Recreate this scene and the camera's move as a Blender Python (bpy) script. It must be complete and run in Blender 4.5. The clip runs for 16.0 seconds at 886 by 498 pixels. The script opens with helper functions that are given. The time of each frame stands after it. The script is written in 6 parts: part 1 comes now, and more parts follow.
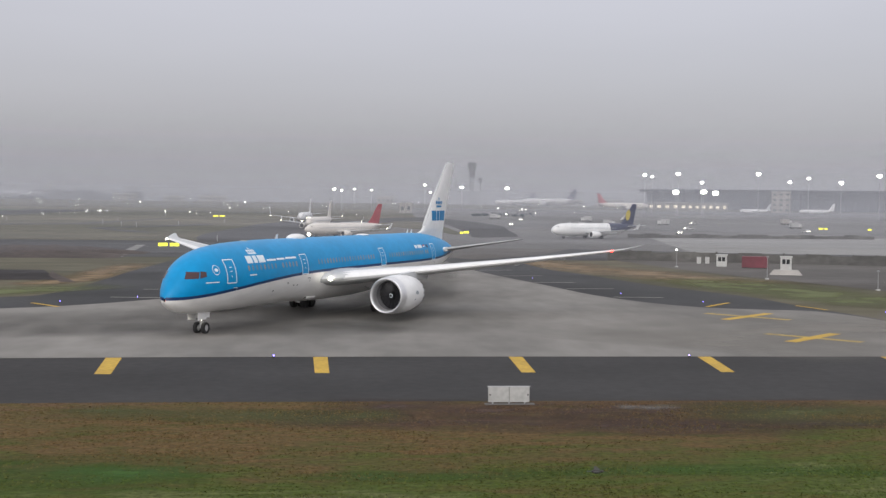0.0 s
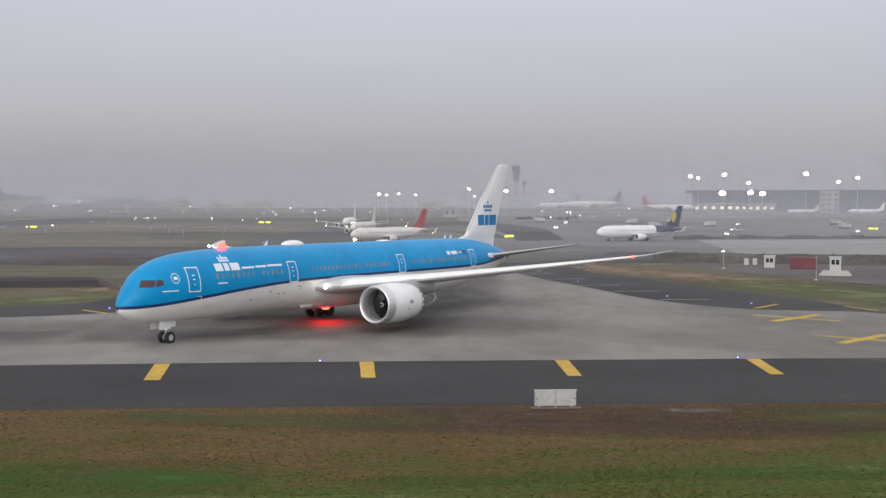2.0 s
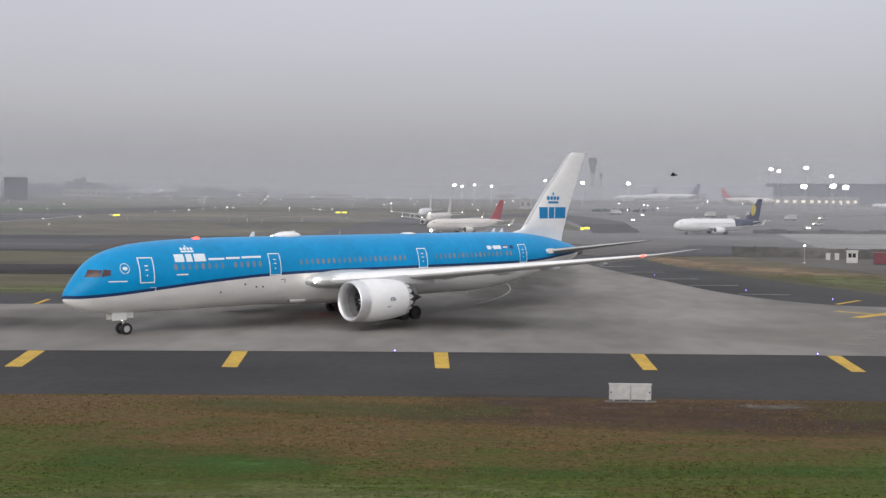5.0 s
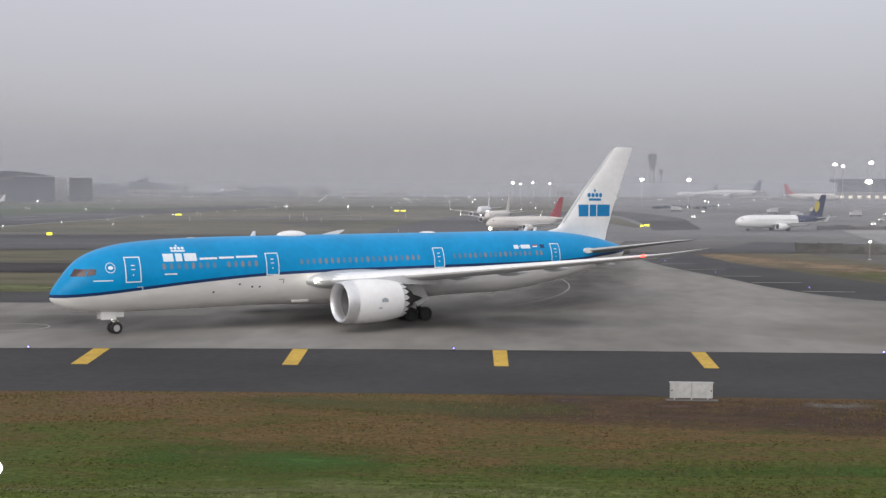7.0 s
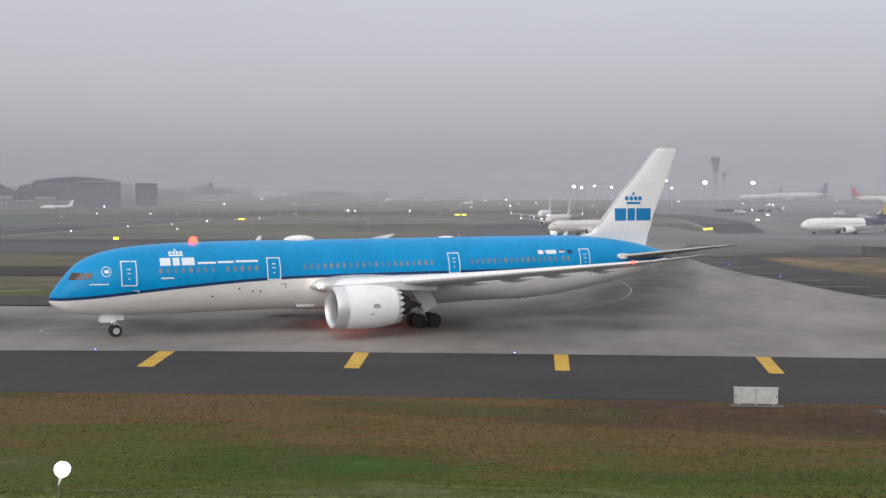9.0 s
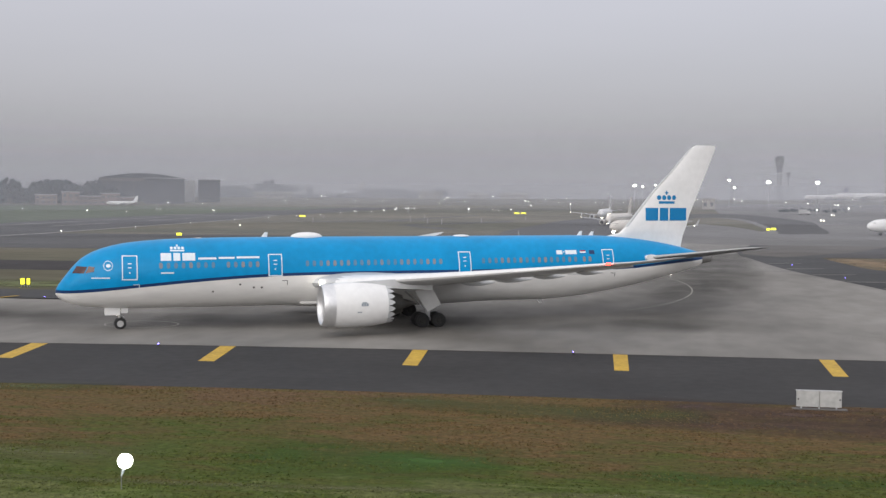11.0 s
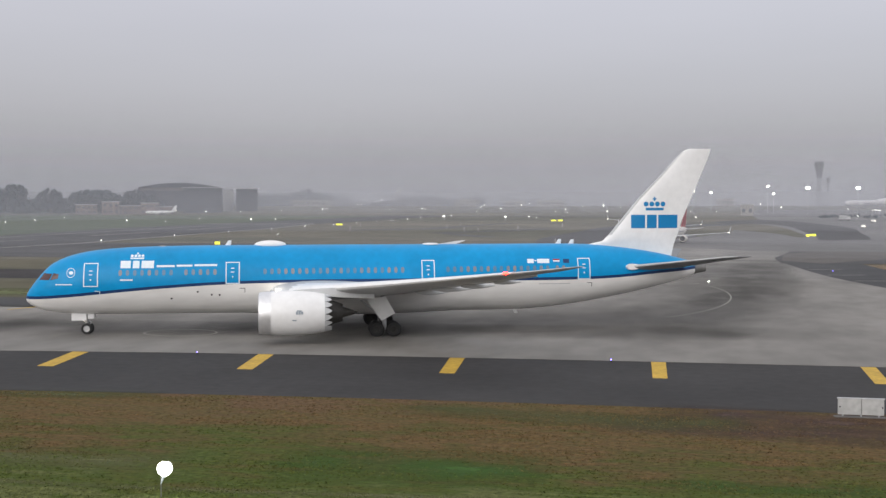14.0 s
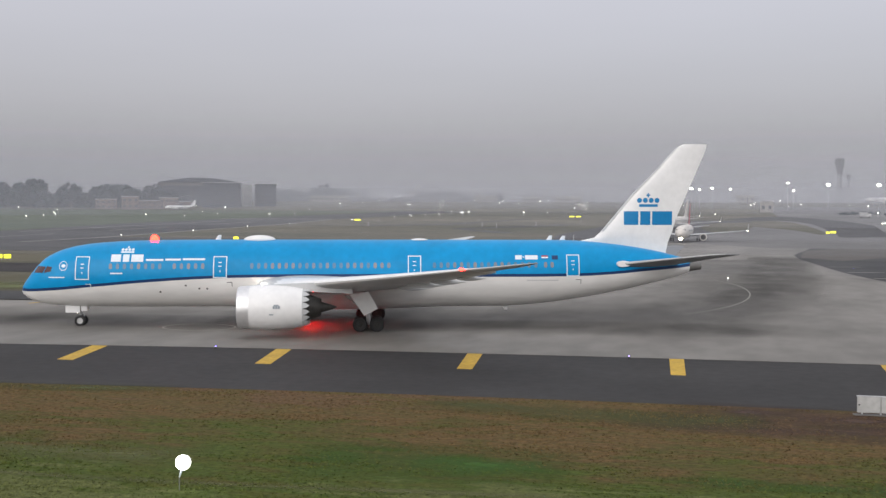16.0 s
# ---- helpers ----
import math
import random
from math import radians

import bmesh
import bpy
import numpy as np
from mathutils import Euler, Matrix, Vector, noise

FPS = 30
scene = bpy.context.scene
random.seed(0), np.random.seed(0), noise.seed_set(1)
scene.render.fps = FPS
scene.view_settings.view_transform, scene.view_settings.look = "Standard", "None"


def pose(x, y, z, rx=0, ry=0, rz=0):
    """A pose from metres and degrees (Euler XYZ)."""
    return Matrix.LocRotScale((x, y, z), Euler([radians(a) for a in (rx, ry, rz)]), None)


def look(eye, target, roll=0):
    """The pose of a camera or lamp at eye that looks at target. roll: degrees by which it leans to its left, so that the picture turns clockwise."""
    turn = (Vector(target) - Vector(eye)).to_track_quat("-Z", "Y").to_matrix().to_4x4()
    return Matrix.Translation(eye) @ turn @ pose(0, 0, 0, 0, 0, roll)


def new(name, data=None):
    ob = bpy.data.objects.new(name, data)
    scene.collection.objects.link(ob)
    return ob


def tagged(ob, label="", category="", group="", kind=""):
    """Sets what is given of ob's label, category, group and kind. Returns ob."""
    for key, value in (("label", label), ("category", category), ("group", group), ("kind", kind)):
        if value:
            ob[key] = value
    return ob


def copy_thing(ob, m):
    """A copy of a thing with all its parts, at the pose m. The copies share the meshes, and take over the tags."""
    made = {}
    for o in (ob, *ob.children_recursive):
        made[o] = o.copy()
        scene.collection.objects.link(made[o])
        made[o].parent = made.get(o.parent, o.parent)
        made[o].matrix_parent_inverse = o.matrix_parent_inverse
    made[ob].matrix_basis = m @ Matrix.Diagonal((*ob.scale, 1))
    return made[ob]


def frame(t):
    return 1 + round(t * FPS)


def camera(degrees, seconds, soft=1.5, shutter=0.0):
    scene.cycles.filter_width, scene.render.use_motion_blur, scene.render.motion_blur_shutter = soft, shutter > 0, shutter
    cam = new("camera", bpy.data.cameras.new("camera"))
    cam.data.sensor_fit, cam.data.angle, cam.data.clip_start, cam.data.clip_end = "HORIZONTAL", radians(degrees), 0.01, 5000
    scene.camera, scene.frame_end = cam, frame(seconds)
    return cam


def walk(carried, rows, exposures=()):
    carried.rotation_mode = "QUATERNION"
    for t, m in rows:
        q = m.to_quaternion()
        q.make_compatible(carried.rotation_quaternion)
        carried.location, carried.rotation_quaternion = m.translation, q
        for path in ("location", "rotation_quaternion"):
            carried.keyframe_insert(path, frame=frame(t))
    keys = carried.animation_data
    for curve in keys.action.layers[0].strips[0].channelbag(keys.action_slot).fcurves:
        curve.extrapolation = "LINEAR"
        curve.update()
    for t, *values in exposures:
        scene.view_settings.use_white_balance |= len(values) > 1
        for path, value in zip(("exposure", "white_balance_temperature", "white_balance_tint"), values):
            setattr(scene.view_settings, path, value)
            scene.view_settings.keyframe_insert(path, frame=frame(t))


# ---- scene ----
EYE = 11.48
cam = camera(41.86, 16.0, 1.4)
# seconds, yaw to the left, pitch, lean to the left
PAN = [
    (0, -5.075, -2.229, 0.715),
    (0.5, -4.306, -2.194, 0.494),
    (1, -3.86, -2.108, 0.359),
    (1.5, -3.453, -2.035, 0.182),
    (2, -2.861, -2.045, 0.054),
    (2.5, -2.384, -2.056, -0.057),
    (3, -1.794, -2.129, -0.104),
    (3.5, -1.005, -2.363, 0.263),
    (4, -0.29, -2.459, 0.518),
    (4.2, 0, -2.48, 0.48),
    (6.3, 2.24, -2.5, 0.35),
    (6.5, 2.594, -2.516, 0.229),
    (7, 3.755, -2.607, 0.12),
    (7.5, 4.534, -2.484, 0.095),
    (8, 5.121, -2.423, 0.02),
    (8.5, 5.976, -2.406, -0.064),
    (10.8, 9.31, -2.52, 0.26),
    (11, 9.69, -2.514, 0.28),
    (11.5, 10.592, -2.359, 0.144),
    (12, 10.937, -2.27, 0.12),
    (12.5, 11.218, -2.182, 0.071),
    (13, 11.224, -2.028, 0.093),
    (13.5, 11.43, -2.11, 0.025),
    (14, 11.503, -2.133, -0.047),
    (14.5, 11.619, -2.212, -0.034),
    (15, 11.919, -2.509, 0.094),
    (15.5, 12.095, -2.449, 0.208),
    (16, 12.396, -2.346, 0.148),
]


def aim(yaw, pitch, lean):
    a, b = radians(yaw), radians(pitch)
    return look((0, 0, EYE), (-math.sin(a) * math.cos(b) * 100, math.cos(a) * math.cos(b) * 100, EYE + math.sin(b) * 100), lean)


walk(cam, [(t, aim(yaw, pitch, lean)) for t, yaw, pitch, lean in PAN])

# seconds, nose over the ground, heading of the tail
TAXI = [
    (0, -14.38, 96.72, 62.42),
    (0.5, -16.17, 96.11, 60.28),
    (1, -17.97, 95.5, 58.14),
    (1.5, -19.79, 94.9, 56.03),
    (2, -21.58, 94.33, 53.99),
    (2.5, -23.36, 93.78, 52.0),
    (3, -25.09, 93.26, 50.1),
    (3.5, -26.8, 92.78, 48.28),
    (4, -28.47, 92.34, 46.54),
    (5, -31.69, 91.6, 43.28),
    (6, -34.77, 91.07, 40.3),
    (7, -37.74, 90.77, 37.48),
    (8, -40.65, 90.69, 34.76),
    (9, -43.51, 90.81, 32.07),
    (10, -46.36, 91.14, 29.32),
    (11, -49.19, 91.65, 26.49),
    (12, -51.98, 92.28, 23.61),
    (13, -54.65, 92.99, 20.79),
    (14, -57.06, 93.74, 18.18),
    (15, -59.02, 94.44, 16.07),
    (16, -60.26, 95.02, 14.87),
]
# ---- light ----
world = bpy.data.worlds.new("overcast_sky")
scene.world = world
world.use_nodes = True
wn, wl = world.node_tree.nodes, world.node_tree.links
wn.clear()
w_out = wn.new("ShaderNodeOutputWorld")
w_bg = wn.new("ShaderNodeBackground")
w_co = wn.new("ShaderNodeTexCoord")
w_sep = wn.new("ShaderNodeSeparateXYZ")
w_ramp = wn.new("ShaderNodeValToRGB")
w_sky = wn.new("ShaderNodeTexSky")
w_sky.sky_type, w_sky.sun_disc = "NISHITA", False
w_sky.sun_elevation, w_sky.sun_rotation, w_sky.dust_density = radians(35), radians(200), 5.0
w_mul = wn.new("ShaderNodeMixRGB")
w_mul.blend_type = "MIX"
w_mul.inputs[0].default_value = 0.02
w_cloud = wn.new("ShaderNodeTexNoise")
w_cloud.inputs["Scale"].default_value = 2.2
w_cloud.inputs["Detail"].default_value = 4
w_map = wn.new("ShaderNodeMapping")
w_map.inputs["Scale"].default_value = (1, 1, 5)
w_var = wn.new("ShaderNodeMapRange")
w_var.inputs["To Min"].default_value, w_var.inputs["To Max"].default_value = 0.93, 1.07
w_veil = wn.new("ShaderNodeMixRGB")
w_veil.blend_type = "MULTIPLY"
w_veil.inputs[0].default_value = 1
stops = [(0.0, (0.350, 0.345, 0.365)), (0.03, (0.375, 0.370, 0.393)), (0.10, (0.475, 0.469, 0.505)), (0.20, (0.595, 0.588, 0.645)), (0.6, (0.80, 0.80, 0.84)), (1.0, (0.95, 0.95, 0.99))]
while len(w_ramp.color_ramp.elements) < len(stops):
    w_ramp.color_ramp.elements.new(0.5)
for e, (at, c) in zip(w_ramp.color_ramp.elements, stops):
    e.position, e.color = at, (*c, 1)
wl.new(w_co.outputs["Generated"], w_sep.inputs[0])
wl.new(w_sep.outputs["Z"], w_ramp.inputs[0])
wl.new(w_co.outputs["Generated"], w_map.inputs[0])
wl.new(w_map.outputs[0], w_cloud.inputs["Vector"])
wl.new(w_cloud.outputs[0], w_var.inputs["Value"])
wl.new(w_ramp.outputs[0], w_veil.inputs[1])
wl.new(w_var.outputs[0], w_veil.inputs[2])
wl.new(w_veil.outputs[0], w_mul.inputs[1])
wl.new(w_sky.outputs[0], w_mul.inputs[2])
wl.new(w_mul.outputs[0], w_bg.inputs["Color"])
wl.new(w_bg.outputs[0], w_out.inputs[0])

sun = new("sun", bpy.data.lights.new("sun", "SUN"))
sun.data.energy, sun.data.angle, sun.data.color = 1.5, radians(60), (1.0, 0.98, 0.95)
sun.matrix_world = look((-60, -180, 90), (0, 60, 0))


# ---- materials ----
def mat(name, base, rough=0.6, metal=0.0, grain=0.0, scale=4.0, big=0.0, big_scale=0.1, bump=0.0, glow=None, power=0.0, stretch=(1, 1, 1), tint=None, coat=0.0, spec=0.5):
    """A surface with variation at two scales: fine grain and large blotches, as shares of the base colour."""
    m = bpy.data.materials.new(name)
    m.use_nodes = True
    n, l = m.node_tree.nodes, m.node_tree.links
    b = n["Principled BSDF"]
    b.inputs["Base Color"].default_value = (*base, 1)
    b.inputs["Roughness"].default_value = rough
    b.inputs["Metallic"].default_value = metal
    b.inputs["Specular IOR Level"].default_value = spec
    b.inputs["Coat Weight"].default_value = coat
    if glow:
        b.inputs["Emission Color"].default_value = (*glow, 1)
        b.inputs["Emission Strength"].default_value = power
    if grain or big:
        co, mp = n.new("ShaderNodeTexCoord"), n.new("ShaderNodeMapping")
        mp.inputs["Scale"].default_value = stretch
        l.new(co.outputs["Object"], mp.inputs[0])
        fine, wide = n.new("ShaderNodeTexNoise"), n.new("ShaderNodeTexNoise")
        for t, s, d in ((fine, scale, 5), (wide, big_scale, 4)):
            t.inputs["Scale"].default_value, t.inputs["Detail"].default_value = s, d
            l.new(mp.outputs[0], t.inputs["Vector"])
        mixes = base
        last = None
        for t, share, other in ((fine, grain, None), (wide, big, tint)):
            r = n.new("ShaderNodeMapRange")
            r.inputs["From Min"].default_value, r.inputs["From Max"].default_value = 0.3, 0.7
            r.inputs["To Min"].default_value, r.inputs["To Max"].default_value = 0, 1
            l.new(t.outputs[0], r.inputs["Value"])
            mx = n.new("ShaderNodeMixRGB")
            lo = tuple(c * (1 - share) for c in mixes)
            hi = tuple(min(1, c * (1 + share)) for c in mixes) if other is None else other
            if last is None:
                mx.inputs[1].default_value, mx.inputs[2].default_value = (*lo, 1), (*hi, 1)
                l.new(r.outputs[0], mx.inputs[0])
                last = mx
            else:
                ml = n.new("ShaderNodeMixRGB")
                ml.blend_type = "MULTIPLY"
                ml.inputs[0].default_value = 1
                k = tuple(o / max(c, 1e-4) for o, c in zip(other, base)) if other else (1 + share,) * 3
                mx.inputs[1].default_value, mx.inputs[2].default_value = (1 - share, 1 - share, 1 - share, 1), (*k, 1)
                l.new(r.outputs[0], mx.inputs[0])
                l.new(last.outputs[0], ml.inputs[1])
                l.new(mx.outputs[0], ml.inputs[2])
                last = ml
        l.new(last.outputs[0], b.inputs["Base Color"])
        if bump:
            bp = n.new("ShaderNodeBump")
            bp.inputs["Strength"].default_value, bp.inputs["Distance"].default_value = bump, 0.03
            l.new(fine.outputs[0], bp.inputs["Height"])
            l.new(bp.outputs[0], b.inputs["Normal"])
    return m


BLUE = mat("sky_blue_paint", (0.0, 0.262, 0.565), 0.36, grain=0.06, scale=1.5, big=0.08, big_scale=0.2, spec=0.24)
NAVY = mat("dark_blue_paint", (0.004, 0.034, 0.125), 0.38)
WHITE = mat("white_aircraft_paint", (0.80, 0.80, 0.80), 0.34, grain=0.03, scale=2.0, big=0.05, big_scale=0.25, coat=0.15)
BELLY = mat("off_white_belly_paint", (0.78, 0.77, 0.755), 0.38, grain=0.05, scale=1.2, big=0.07, big_scale=0.3, stretch=(0.3, 1, 1))
GREY = mat("light_grey_wing_paint", (0.52, 0.53, 0.54), 0.45, grain=0.06, scale=1.5, big=0.08, big_scale=0.3)
OUTLINE = mat("white_marking_paint", (0.72, 0.80, 0.86), 0.45, grain=0.04)
LOGO_BLUE = mat("logo_blue_paint", (0.004, 0.20, 0.46), 0.4, grain=0.04)
METAL = mat("polished_inlet_metal", (0.76, 0.76, 0.77), 0.46, 0.8, grain=0.05, scale=3)
DARK_METAL = mat("dark_exhaust_metal", (0.06, 0.058, 0.055), 0.5, 0.6, grain=0.2, scale=3)
INLET = mat("grey_inlet_lining", (0.20, 0.20, 0.21), 0.6, grain=0.1, scale=2)
# tailplane grey, with the shade of its underside put into the colour
TAIL_SHADE_GREY = mat("shaded_grey_tailplane_paint", (0.20, 0.205, 0.215), 0.5, grain=0.08, scale=1.5, big=0.1, big_scale=0.3)
TAIL_METAL = mat("dull_tail_exhaust_metal", (0.17, 0.165, 0.16), 0.5, 0.3, grain=0.15, scale=3)
FAN = mat("dark_fan_blades", (0.035, 0.035, 0.04), 0.4, 0.4, grain=0.1)
GEAR = mat("grey_gear_paint", (0.45, 0.45, 0.46), 0.5, grain=0.12, scale=5)
RUBBER = mat("tyre_rubber", (0.018, 0.018, 0.019), 0.75, grain=0.2, scale=8)
HUB = mat("pale_wheel_hub", (0.55, 0.55, 0.55), 0.4, 0.3)
DARK_HUB = mat("dark_wheel_hub", (0.035, 0.034, 0.033), 0.6, 0.3, grain=0.2, scale=5)
GLASS = mat("dark_cockpit_glass", (0.02, 0.022, 0.026), 0.08, coat=0.3)
SHADE = mat("drawn_window_shade", (0.34, 0.30, 0.26), 0.3)
k_info, k_mix = SHADE.node_tree.nodes.new("ShaderNodeObjectInfo"), SHADE.node_tree.nodes.new("ShaderNodeMixRGB")
k_mix.inputs[1].default_value, k_mix.inputs[2].default_value = (0.07, 0.21, 0.36, 1), (0.23, 0.235, 0.25, 1)
SHADE.node_tree.links.new(k_info.outputs["Random"], k_mix.inputs[0])
SHADE.node_tree.links.new(k_mix.outputs[0], SHADE.node_tree.nodes["Principled BSDF"].inputs["Base Color"])
LAMP_WARM = mat("lit_warm_lamp", (1, 0.95, 0.85), 0.3, glow=(1, 0.92, 0.72), power=13)
LAMP_WHITE = mat("lit_white_lamp", (1, 1, 1), 0.3, glow=(1, 0.98, 0.80), power=22)
LAMP_LANDING = mat("lit_landing_lamp", (1, 0.97, 0.9), 0.3, glow=(1, 0.95, 0.80), power=16)
LAMP_RED = mat("lit_red_lamp", (1, 0.2, 0.1), 0.3, glow=(1, 0.02, 0.014), power=14)
BEACON_RED = mat("lit_red_beacon", (0.25, 0.01, 0.01), 0.4, glow=(1, 0.0034, 0.0018), power=110)
BEACON_LOW = mat("lit_red_belly_beacon", (0.25, 0.01, 0.01), 0.4, glow=(1, 0.003, 0.002), power=230)
LIT_PANE = mat("lit_warm_window", (0.8, 0.7, 0.5), 0.4, glow=(1, 0.9, 0.68), power=1.2)
MAROON_GLASS = mat("warm_dark_cockpit_glass", (0.060, 0.026, 0.028), 0.15, coat=0.2)
LAMP_BLUE = mat("lit_blue_lamp", (0.2, 0.2, 1), 0.3, glow=(0.22, 0.17, 1.0), power=9)
SIGN_GLOW = mat("lit_yellow_sign", (0.9, 0.8, 0.05), 0.5, glow=(0.95, 0.95, 0.05), power=1.3)
BLACK = mat("matt_black", (0.015, 0.015, 0.016), 0.6, grain=0.1)

GRASS_GROUND = mat("field_grass", (0.118, 0.119, 0.080), 0.95, grain=0.25, scale=0.15, big=0.35, big_scale=0.012, bump=0.3, stretch=(0.4, 1, 1), tint=(0.155, 0.136, 0.098), spec=0.1)
ASPHALT = mat("dark_asphalt", (0.048, 0.0465, 0.0465), 0.8, grain=0.12, scale=1.2, big=0.22, big_scale=0.06, bump=0.1, spec=0.12)
FIELD_GREEN = mat("mown_field_grass", (0.088, 0.118, 0.070), 0.95, grain=0.2, scale=0.1, big=0.25, big_scale=0.01, stretch=(0.3, 1, 1), tint=(0.105, 0.122, 0.078), spec=0.1)
SHOULDER = mat("worn_shoulder_asphalt", (0.058, 0.058, 0.060), 0.8, grain=0.12, scale=1.2, big=0.25, big_scale=0.05, bump=0.1, spec=0.12)
FAR_ASPHALT = mat("worn_far_asphalt", (0.056, 0.055, 0.056), 0.8, grain=0.2, scale=0.12, big=0.4, big_scale=0.025, stretch=(0.15, 1, 1), spec=0.2)
CONCRETE = mat("stained_concrete", (0.204, 0.193, 0.178), 0.75, grain=0.12, scale=0.4, big=0.24, big_scale=0.06, bump=0.1, stretch=(1.0, 0.45, 1), spec=0.2)
APRON = mat("pale_apron_concrete", (0.150, 0.146, 0.142), 0.8, grain=0.1, scale=0.2, big=0.25, big_scale=0.012, spec=0.2)
YELLOW = mat("yellow_road_paint", (0.50, 0.315, 0.03), 0.7, grain=0.18, scale=3, big=0.15, big_scale=0.4)
FADED = mat("faded_yellow_paint", (0.36, 0.26, 0.07), 0.75, grain=0.35, scale=2, big=0.3, big_scale=0.3)
PALE_LINE_AND_SHEEN = mat("pale_line_and_sheen", (0.34, 0.33, 0.29), 0.75, grain=0.2, scale=2)
PIT = mat("wet_black_earth", (0.030, 0.026, 0.026), 0.9, grain=0.3, scale=0.5, big=0.3, big_scale=0.08, spec=0.2)
YARD = mat("dusty_service_road", (0.112, 0.104, 0.096), 0.85, grain=0.15, scale=0.4, big=0.25, big_scale=0.04, stretch=(0.4, 1, 1), spec=0.15)
PALE_YARD = mat("pale_bare_concrete", (0.25, 0.245, 0.235), 0.8, grain=0.12, scale=0.3, big=0.2, big_scale=0.03, stretch=(0.3, 1, 1), spec=0.2)
EARTH = mat("dug_dark_earth", (0.052, 0.038, 0.032), 0.95, grain=0.35, scale=0.8, big=0.3, big_scale=0.08, bump=0.4)


# ---- building helpers ----
def part(name, bm, material, parent=None, label="", smooth=True):
    """One mesh object under a thing or a part."""
    me = bpy.data.meshes.new(name)
    bmesh.ops.recalc_face_normals(bm, faces=bm.faces)
    bm.to_mesh(me)
    bm.free()
    return part_of(name, me, material, parent, label, smooth)


def part_of(name, me, material, parent=None, label="", smooth=True):
    if not me.materials:
        me.materials.append(material)
    if smooth:
        me.shade_smooth()
        me.set_sharp_from_angle(angle=radians(38))
    ob = new(name, me)
    if parent:
        ob.parent = parent
    return tagged(ob, label)


def thing(name, label, category, group="", kind="", at=None):
    ob = tagged(new(name), label, category, group, kind)
    if at is not None:
        ob.matrix_basis = at
    return ob


def box(bm, x0, x1, y0, y1, z0, z1, bevel=0.0):
    v = [bm.verts.new((x, y, z)) for z in (z0, z1) for y in (y0, y1) for x in (x0, x1)]
    fs = [bm.faces.new([v[i] for i in q]) for q in ((0, 2, 3, 1), (4, 5, 7, 6), (0, 1, 5, 4), (2, 6, 7, 3), (0, 4, 6, 2), (1, 3, 7, 5))]
    if bevel:
        es = list({e for f in fs for e in f.edges})
        bmesh.ops.bevel(bm, geom=es, offset=bevel, segments=2, affect="EDGES")
    return bm


def boxed(*a, bevel=0.0):
    return box(bmesh.new(), *a, bevel=bevel)


def tube(bm, a, b, ra, rb=None, n=12, caps=True):
    rb = ra if rb is None else rb
    a, b = Vector(a), Vector(b)
    q = (b - a).to_track_quat("Z", "Y")
    rings = []
    for p, r in ((a, ra), (b, rb)):
        rings.append([bm.verts.new(p + q @ Vector((r * math.cos(2 * math.pi * i / n), r * math.sin(2 * math.pi * i / n), 0))) for i in range(n)])
    for i in range(n):
        bm.faces.new((rings[0][i], rings[0][(i + 1) % n], rings[1][(i + 1) % n], rings[1][i]))
    if caps:
        bm.faces.new(rings[0][::-1])
        bm.faces.new(rings[1])
    return bm


def ball(bm, c, r, squash=(1, 1, 1), u=14, v=9):
    m = Matrix.Translation(c) @ Matrix.Diagonal((r * squash[0], r * squash[1], r * squash[2], 1))
    bmesh.ops.create_uvsphere(bm, u_segments=u, v_segments=v, radius=1, matrix=m)
    return bm


def turned(bm, profile, centre=(0, 0, 0), n=40, closed=False):
    """A body of revolution about the x axis: profile of (x, r)."""
    rings = []
    for x, r in profile:
        rings.append([bm.verts.new((centre[0] + x, centre[1] + r * math.cos(2 * math.pi * i / n), centre[2] + r * math.sin(2 * math.pi * i / n))) for i in range(n)])
    pairs = list(zip(rings, rings[1:])) + ([(rings[-1], rings[0])] if closed else [])
    for p, q in pairs:
        for i in range(n):
            bm.faces.new((p[i], p[(i + 1) % n], q[(i + 1) % n], q[i]))
    return bm


def interp(table, x):
    """Smooth interpolation in rows of (x, values...)."""
    xs = [r[0] for r in table]
    if x <= xs[0]:
        return table[0][1:]
    if x >= xs[-1]:
        return table[-1][1:]
    i = max(k for k in range(len(xs)) if xs[k] <= x)
    i = min(i, len(xs) - 2)
    out = []
    h = xs[i + 1] - xs[i]
    u = (x - xs[i]) / h
    for c in range(1, len(table[0])):
        def slope(k):
            if k == 0 or k == len(xs) - 1:
                j = 0 if k == 0 else k - 1
                return (table[j + 1][c] - table[j][c]) / (xs[j + 1] - xs[j])
            a = (table[k][c] - table[k - 1][c]) / (xs[k] - xs[k - 1])
            b = (table[k + 1][c] - table[k][c]) / (xs[k + 1] - xs[k])
            return 0 if a * b <= 0 else 2 * a * b / (a + b)
        p, q, m0, m1 = table[i][c], table[i + 1][c], slope(i) * h, slope(i + 1) * h
        out.append(p * (2 * u**3 - 3 * u**2 + 1) + m0 * (u**3 - 2 * u**2 + u) + q * (3 * u**2 - 2 * u**3) + m1 * (u**3 - u**2))
    return out


